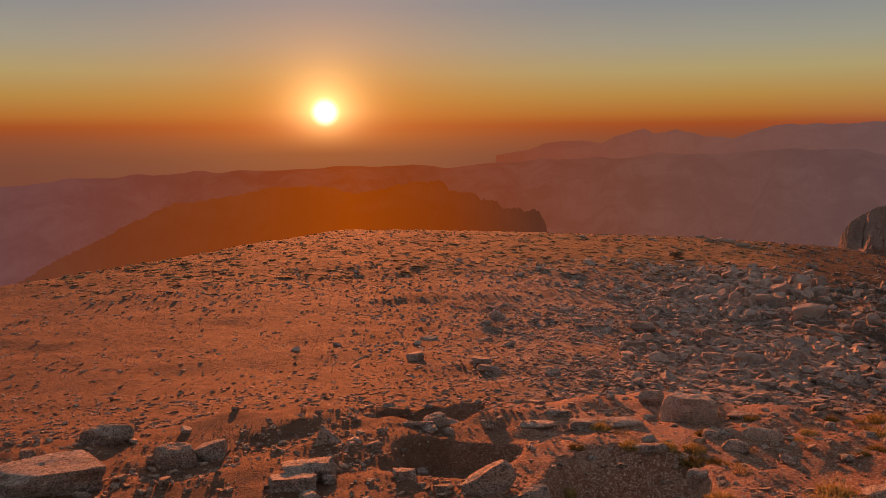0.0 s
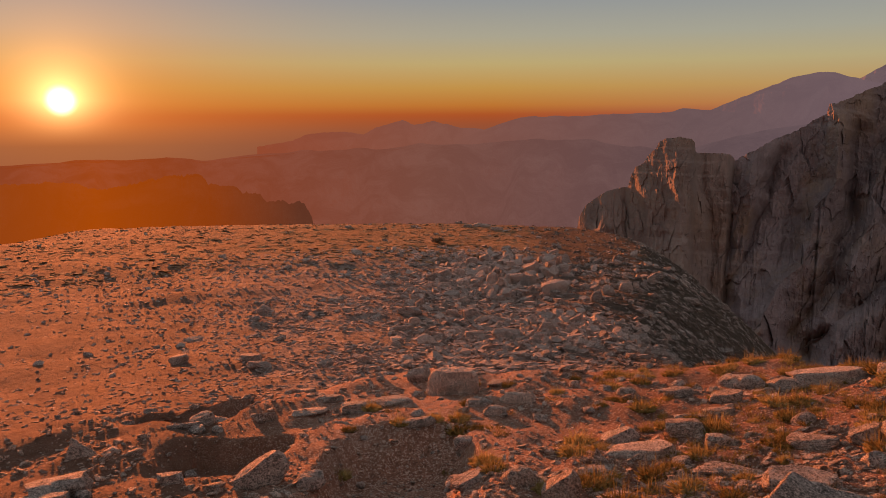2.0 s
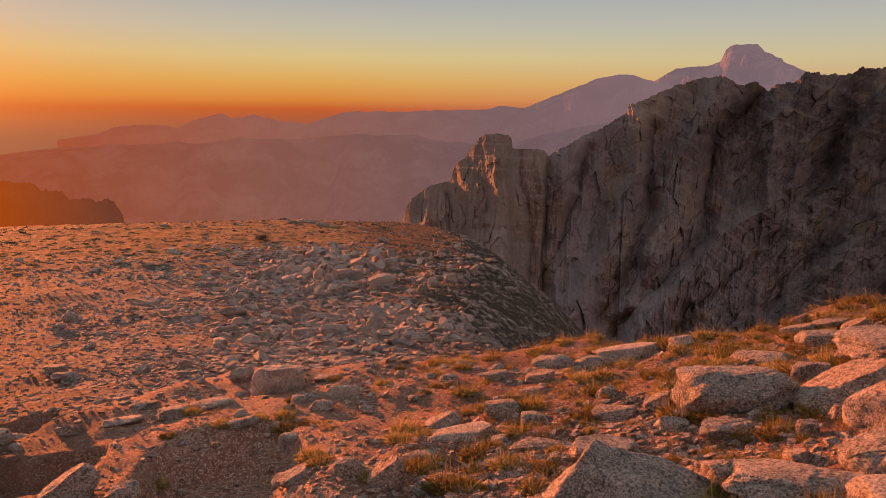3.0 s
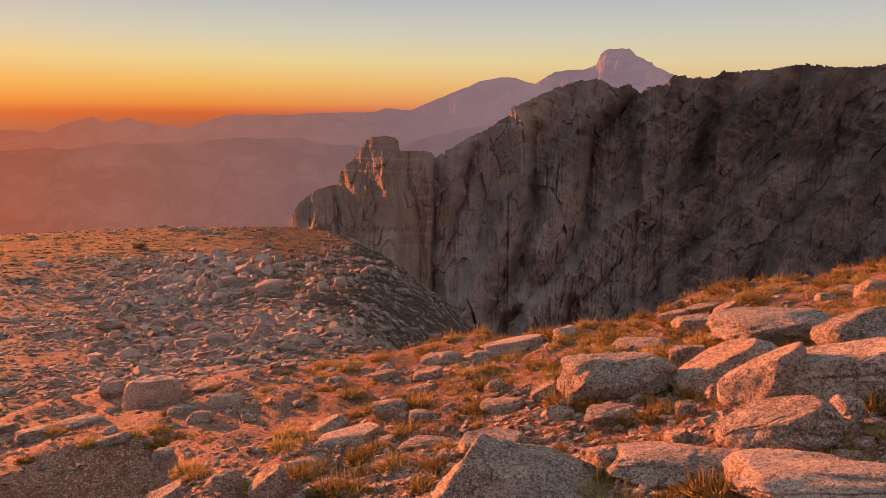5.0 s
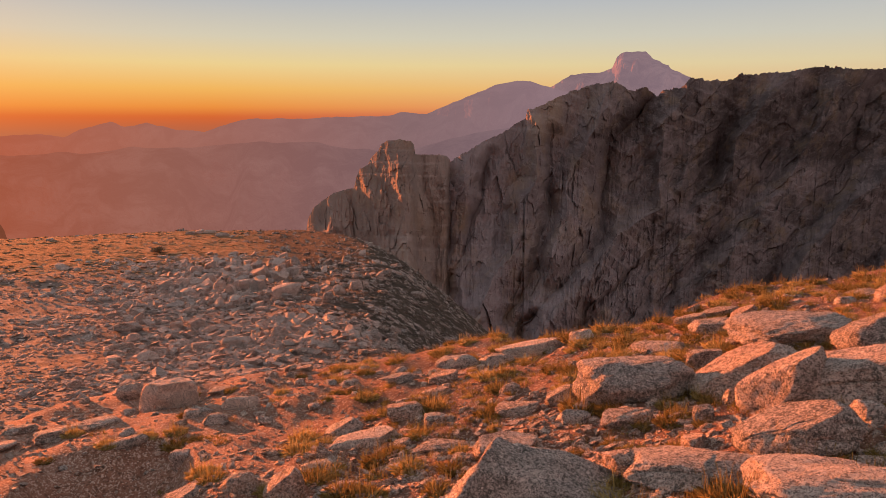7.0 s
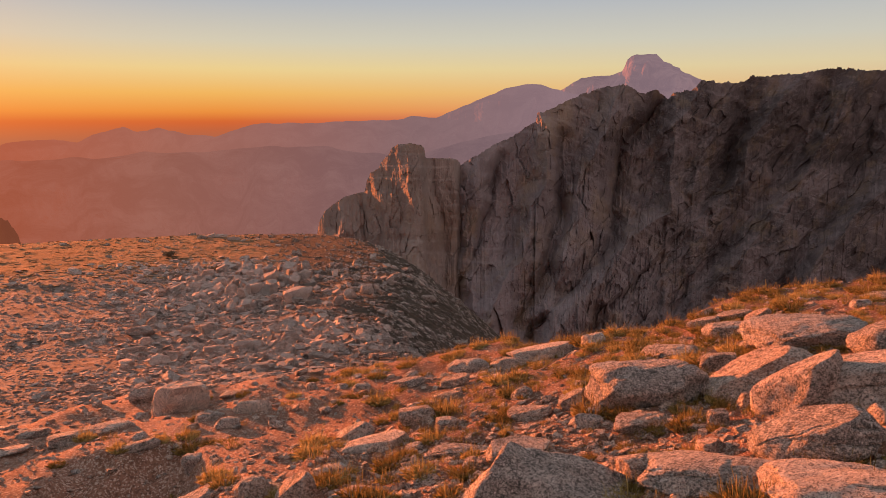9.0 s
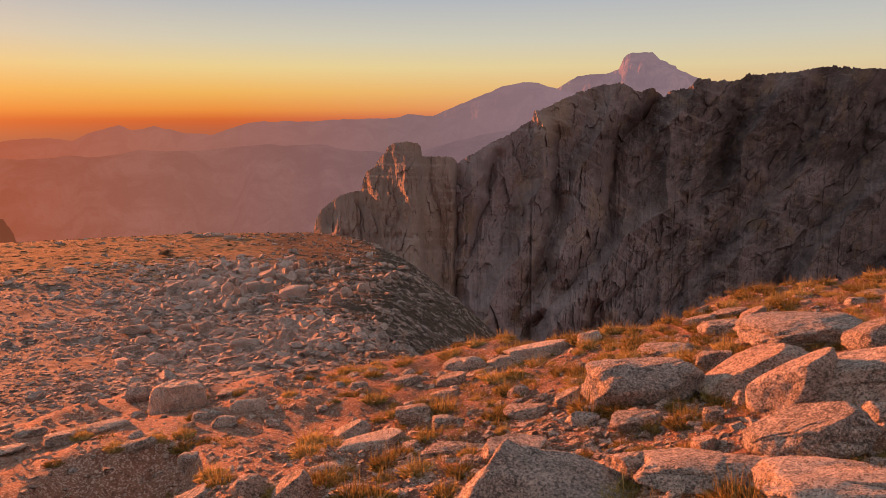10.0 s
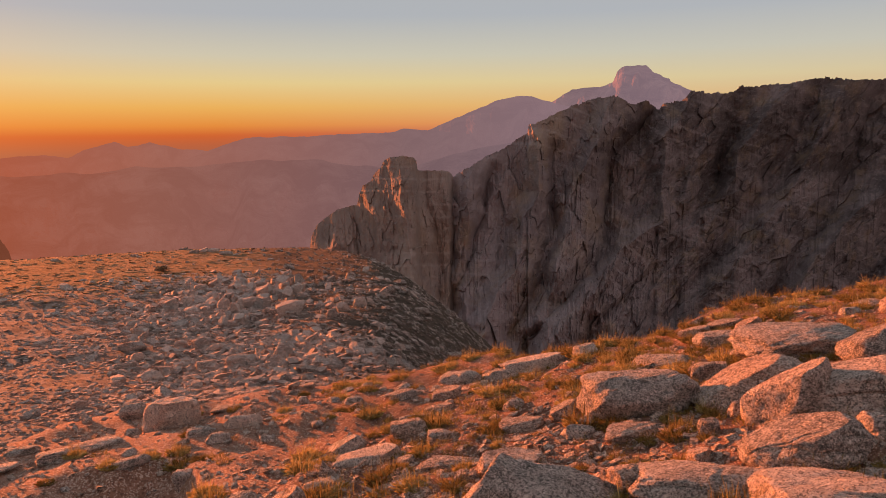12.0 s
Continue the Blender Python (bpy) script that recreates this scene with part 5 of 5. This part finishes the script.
def block_field(x, y):
    """Where the large blocks lie: a belt across the spur, densest beside the dark flank."""
    a, d = np.degrees(np.arctan2(x, y)), np.hypot(x, y)
    return smooth(-19, -9, a) * smooth(8, 2, a) * smooth(28, 42, d) * smooth(112, 82, d) * smooth(-0.5, 0.25, fbm(x / 9, y / 9, octaves=2, seed=47))


def bare(x, y, d):
    wide = smooth(-0.75, 0.1, fbm(x / 26, y / 26, octaves=3, seed=41)) * smooth(112, 88, d - 40 * smooth(-12, 4, x))
    side = 0.22 + 0.78 * smooth(-36, -12, np.degrees(np.arctan2(x, y)))
    return (beyond_rim(x, y) < 12) * np.clip(wide * side + 0.02, 0, 1) * (1 - 0.75 * flank(x, y)) * (0.12 + 0.88 * smooth(13, 34, d))


pts = scatter(23000, (-64, 17), (11, 175), 23, bare)
dist = np.hypot(pts[:, 0], pts[:, 1])
west = smooth(-12, -30, np.degrees(np.arctan2(pts[:, 0], pts[:, 1])))
u = np.random.default_rng(6).uniform(0, 1, len(pts))
field = block_field(pts[:, 0], pts[:, 1])
size = np.clip((0.13 + 0.60 * u ** 3.2) * (0.30 + dist / 75) * (0.80 + 0.15 * field), 0.06, 1.1) * (1 - 0.55 * west)
# stones on the flank take the copy with shade in its colour
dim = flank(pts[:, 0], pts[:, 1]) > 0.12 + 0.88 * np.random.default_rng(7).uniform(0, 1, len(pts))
big = (field > 0.35) & ~dim
crowd("talus", pts[~dim & ~big], size[~dim & ~big], 0.42, TALUS, 430, "grey granite rubble covering the tundra spur", "rubble", tilt=0.2, corners=0.16)
crowd("block_talus", pts[big], size[big], 0.62, TALUS, 435, "jumbled pale granite blocks on the spur", "rubble", tilt=0.38)
more = scatter(2300, (-21, 7), (27, 104), 38, lambda x, y, d: block_field(x, y) * (1 - 0.85 * flank(x, y)))
wide = np.random.default_rng(15).uniform(0, 1, len(more))
crowd("block_rubble", more, (0.18 + 0.5 * wide ** 2.6) * (0.35 + np.hypot(more[:, 0], more[:, 1]) / 80), 0.6, TALUS, 437, "angular pinkish granite rubble wedged between the blocks", "rubble", tilt=0.35, corners=0.4)
crowd("dark_talus", pts[dim], 0.62 * size[dim], 0.55, DARK_TALUS, 440, "dark brown lichened rubble on the spur, the flank's shade in its colour", "rubble", tilt=0.3, corners=0.15)
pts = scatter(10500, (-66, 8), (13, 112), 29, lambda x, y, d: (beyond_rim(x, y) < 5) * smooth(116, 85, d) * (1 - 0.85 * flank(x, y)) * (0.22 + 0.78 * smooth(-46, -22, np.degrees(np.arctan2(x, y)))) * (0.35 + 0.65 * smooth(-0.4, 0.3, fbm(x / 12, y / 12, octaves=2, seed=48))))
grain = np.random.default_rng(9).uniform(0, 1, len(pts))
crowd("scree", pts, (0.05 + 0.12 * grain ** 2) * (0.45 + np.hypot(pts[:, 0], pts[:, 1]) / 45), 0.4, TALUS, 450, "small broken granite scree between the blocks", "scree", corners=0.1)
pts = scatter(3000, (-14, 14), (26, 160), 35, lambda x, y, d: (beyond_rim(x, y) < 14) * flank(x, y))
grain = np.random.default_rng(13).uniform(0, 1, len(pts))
crowd("flank_scree", pts, (0.07 + 0.2 * grain ** 2.5) * (0.4 + np.hypot(pts[:, 0], pts[:, 1]) / 70), 0.55, DARK_TALUS, 455, "small lichened stones in the turf of the flank, darkened as in shade", "scree", corners=0.1)
pts = scatter(4200, (-60, 2), (72, 176), 36, lambda x, y, d: (beyond_rim(x, y) < 6) * (1 - flank(x, y)) * smooth(74, 104, d) * (0.25 + 0.75 * smooth(-0.4, 0.4, fbm(x / 6, y / 2.5, octaves=2, seed=50))))
grain = np.random.default_rng(14).uniform(0, 1, len(pts))
crowd("tundra_tussocks", pts, 0.35 + 0.55 * grain ** 2, 0.15, TURF, 457, "low rusty tundra tussocks on the spur", "grass", corners=0.1, tilt=0.08)
BLOCKS = [mesh_from("talus_boulder", rock_shape(3, ("block", "slab", "wedge", "block")[k % 4], 500 + k, (-16, 0, 12)[k % 3]) - (0, 0, 0.25), ICO[3][1], TALUS, smooth_shade=False) for k in range(14)]
DARK_BLOCKS = [mesh_from("talus_boulder", rock_shape(3, ("block", "wedge", "round")[k % 3], 520 + k, (-16, 0, 12)[k % 3]) - (0, 0, 0.25), ICO[3][1], DARK_TALUS, smooth_shade=False) for k in range(6)]
pts = scatter(280, (-46, 12), (28, 108), 24, bare)
for k, (x, y) in enumerate(pts):
    d = math.hypot(x, y)
    if math.degrees(math.atan2(x, y)) < -18 and k % 3:
        continue
    s = (0.4 + 0.6 * rng.uniform() ** 1.8) * (0.35 + d / 75)
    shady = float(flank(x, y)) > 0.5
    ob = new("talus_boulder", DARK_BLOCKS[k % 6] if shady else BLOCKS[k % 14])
    ob.matrix_world = pose(x, y, float(ground_z(x, y)), rng.normal(0, 12), rng.normal(0, 12), rng.uniform(0, 360)) @ Matrix.Diagonal((s * rng.uniform(1.0, 1.7), s * rng.uniform(0.7, 1.1), s * rng.uniform(0.45, 0.85), 1))
    tagged(ob, "dark brown lichened boulder on the steep flank, shade in its colour" if shady else "grey angular granite boulder lying in rubble", "rock", group="boulders of the rubble spur")

heap = scatter(34, (-10.5, -4.0), (68, 92), 33, lambda x, y, d: smooth(-0.6, 0.2, vnoise(x / 3, y / 3, seed=49)))
for k, (x, y) in enumerate(heap):
    s = rng.uniform(0.8, 1.7)
    ob = new("talus_boulder", BLOCKS[(0, 4, 8, 12, 2, 6)[k % 6]])
    ob.matrix_world = pose(x, y, float(ground_z(x, y)) - 0.1, rng.normal(0, 14), rng.normal(0, 14), rng.uniform(0, 360)) @ Matrix.Diagonal((s * rng.uniform(0.8, 1.3), s * rng.uniform(0.6, 0.9), s * rng.uniform(0.8, 1.25), 1))
    tagged(ob, "tall split granite block of a broken outcrop", "rock", group="boulders of the rubble spur")


def shrub(x, y, wide, tall, seed):
    """A low wind-pressed willow."""
    rng = np.random.default_rng(seed)
    root = new("shrub")
    root.matrix_world = pose(x, y, float(ground_z(x, y)))
    tagged(root, "low dark alpine willow shrub on the tundra", "shrub", group="shrubs of the spur")
    sv, sf, lv, lf = [], [], [], []
    for k in range(40):
        a, out, up = rng.uniform(0, 2 * math.pi), rng.uniform(0.1, 0.5) * wide, rng.uniform(0.4, 1.0) * tall
        tip, side = np.array([math.cos(a) * out, math.sin(a) * out, up]), np.array([-math.sin(a), math.cos(a), 0]) * 0.02
        b = len(sv)
        sv += [-side, side, tip + side * 0.4, tip - side * 0.4, (0, 0.02, 0), tip * (1, 1, 0.98)]
        sf += [(b, b + 1, b + 2), (b, b + 2, b + 3), (b, b + 4, b + 5)]
        for i in range(14):
            c = tip * rng.uniform(0.45, 1.0) + rng.normal(0, 0.09, 3) * (wide, wide, tall)
            c[2] = max(c[2], 0.03)
            u, v = rng.normal(0, 0.07, 3), rng.normal(0, 0.05, 3)
            b = len(lv)
            lv += [c - u, c + v, c + u, c - v]
            lf += [(b, b + 1, b + 2), (b, b + 2, b + 3)]
    for name, v, f in (("stems", sv, sf), ("foliage", lv, lf)):
        ob = new(name, mesh_from(name, np.array(v), np.array(f), SHRUB, smooth_shade=False))
        ob.parent = root


shrub(-27.5, 111.1, 1.72, 0.77, 700)
shrub(-17.4, 92.0, 2.61, 0.63, 701)
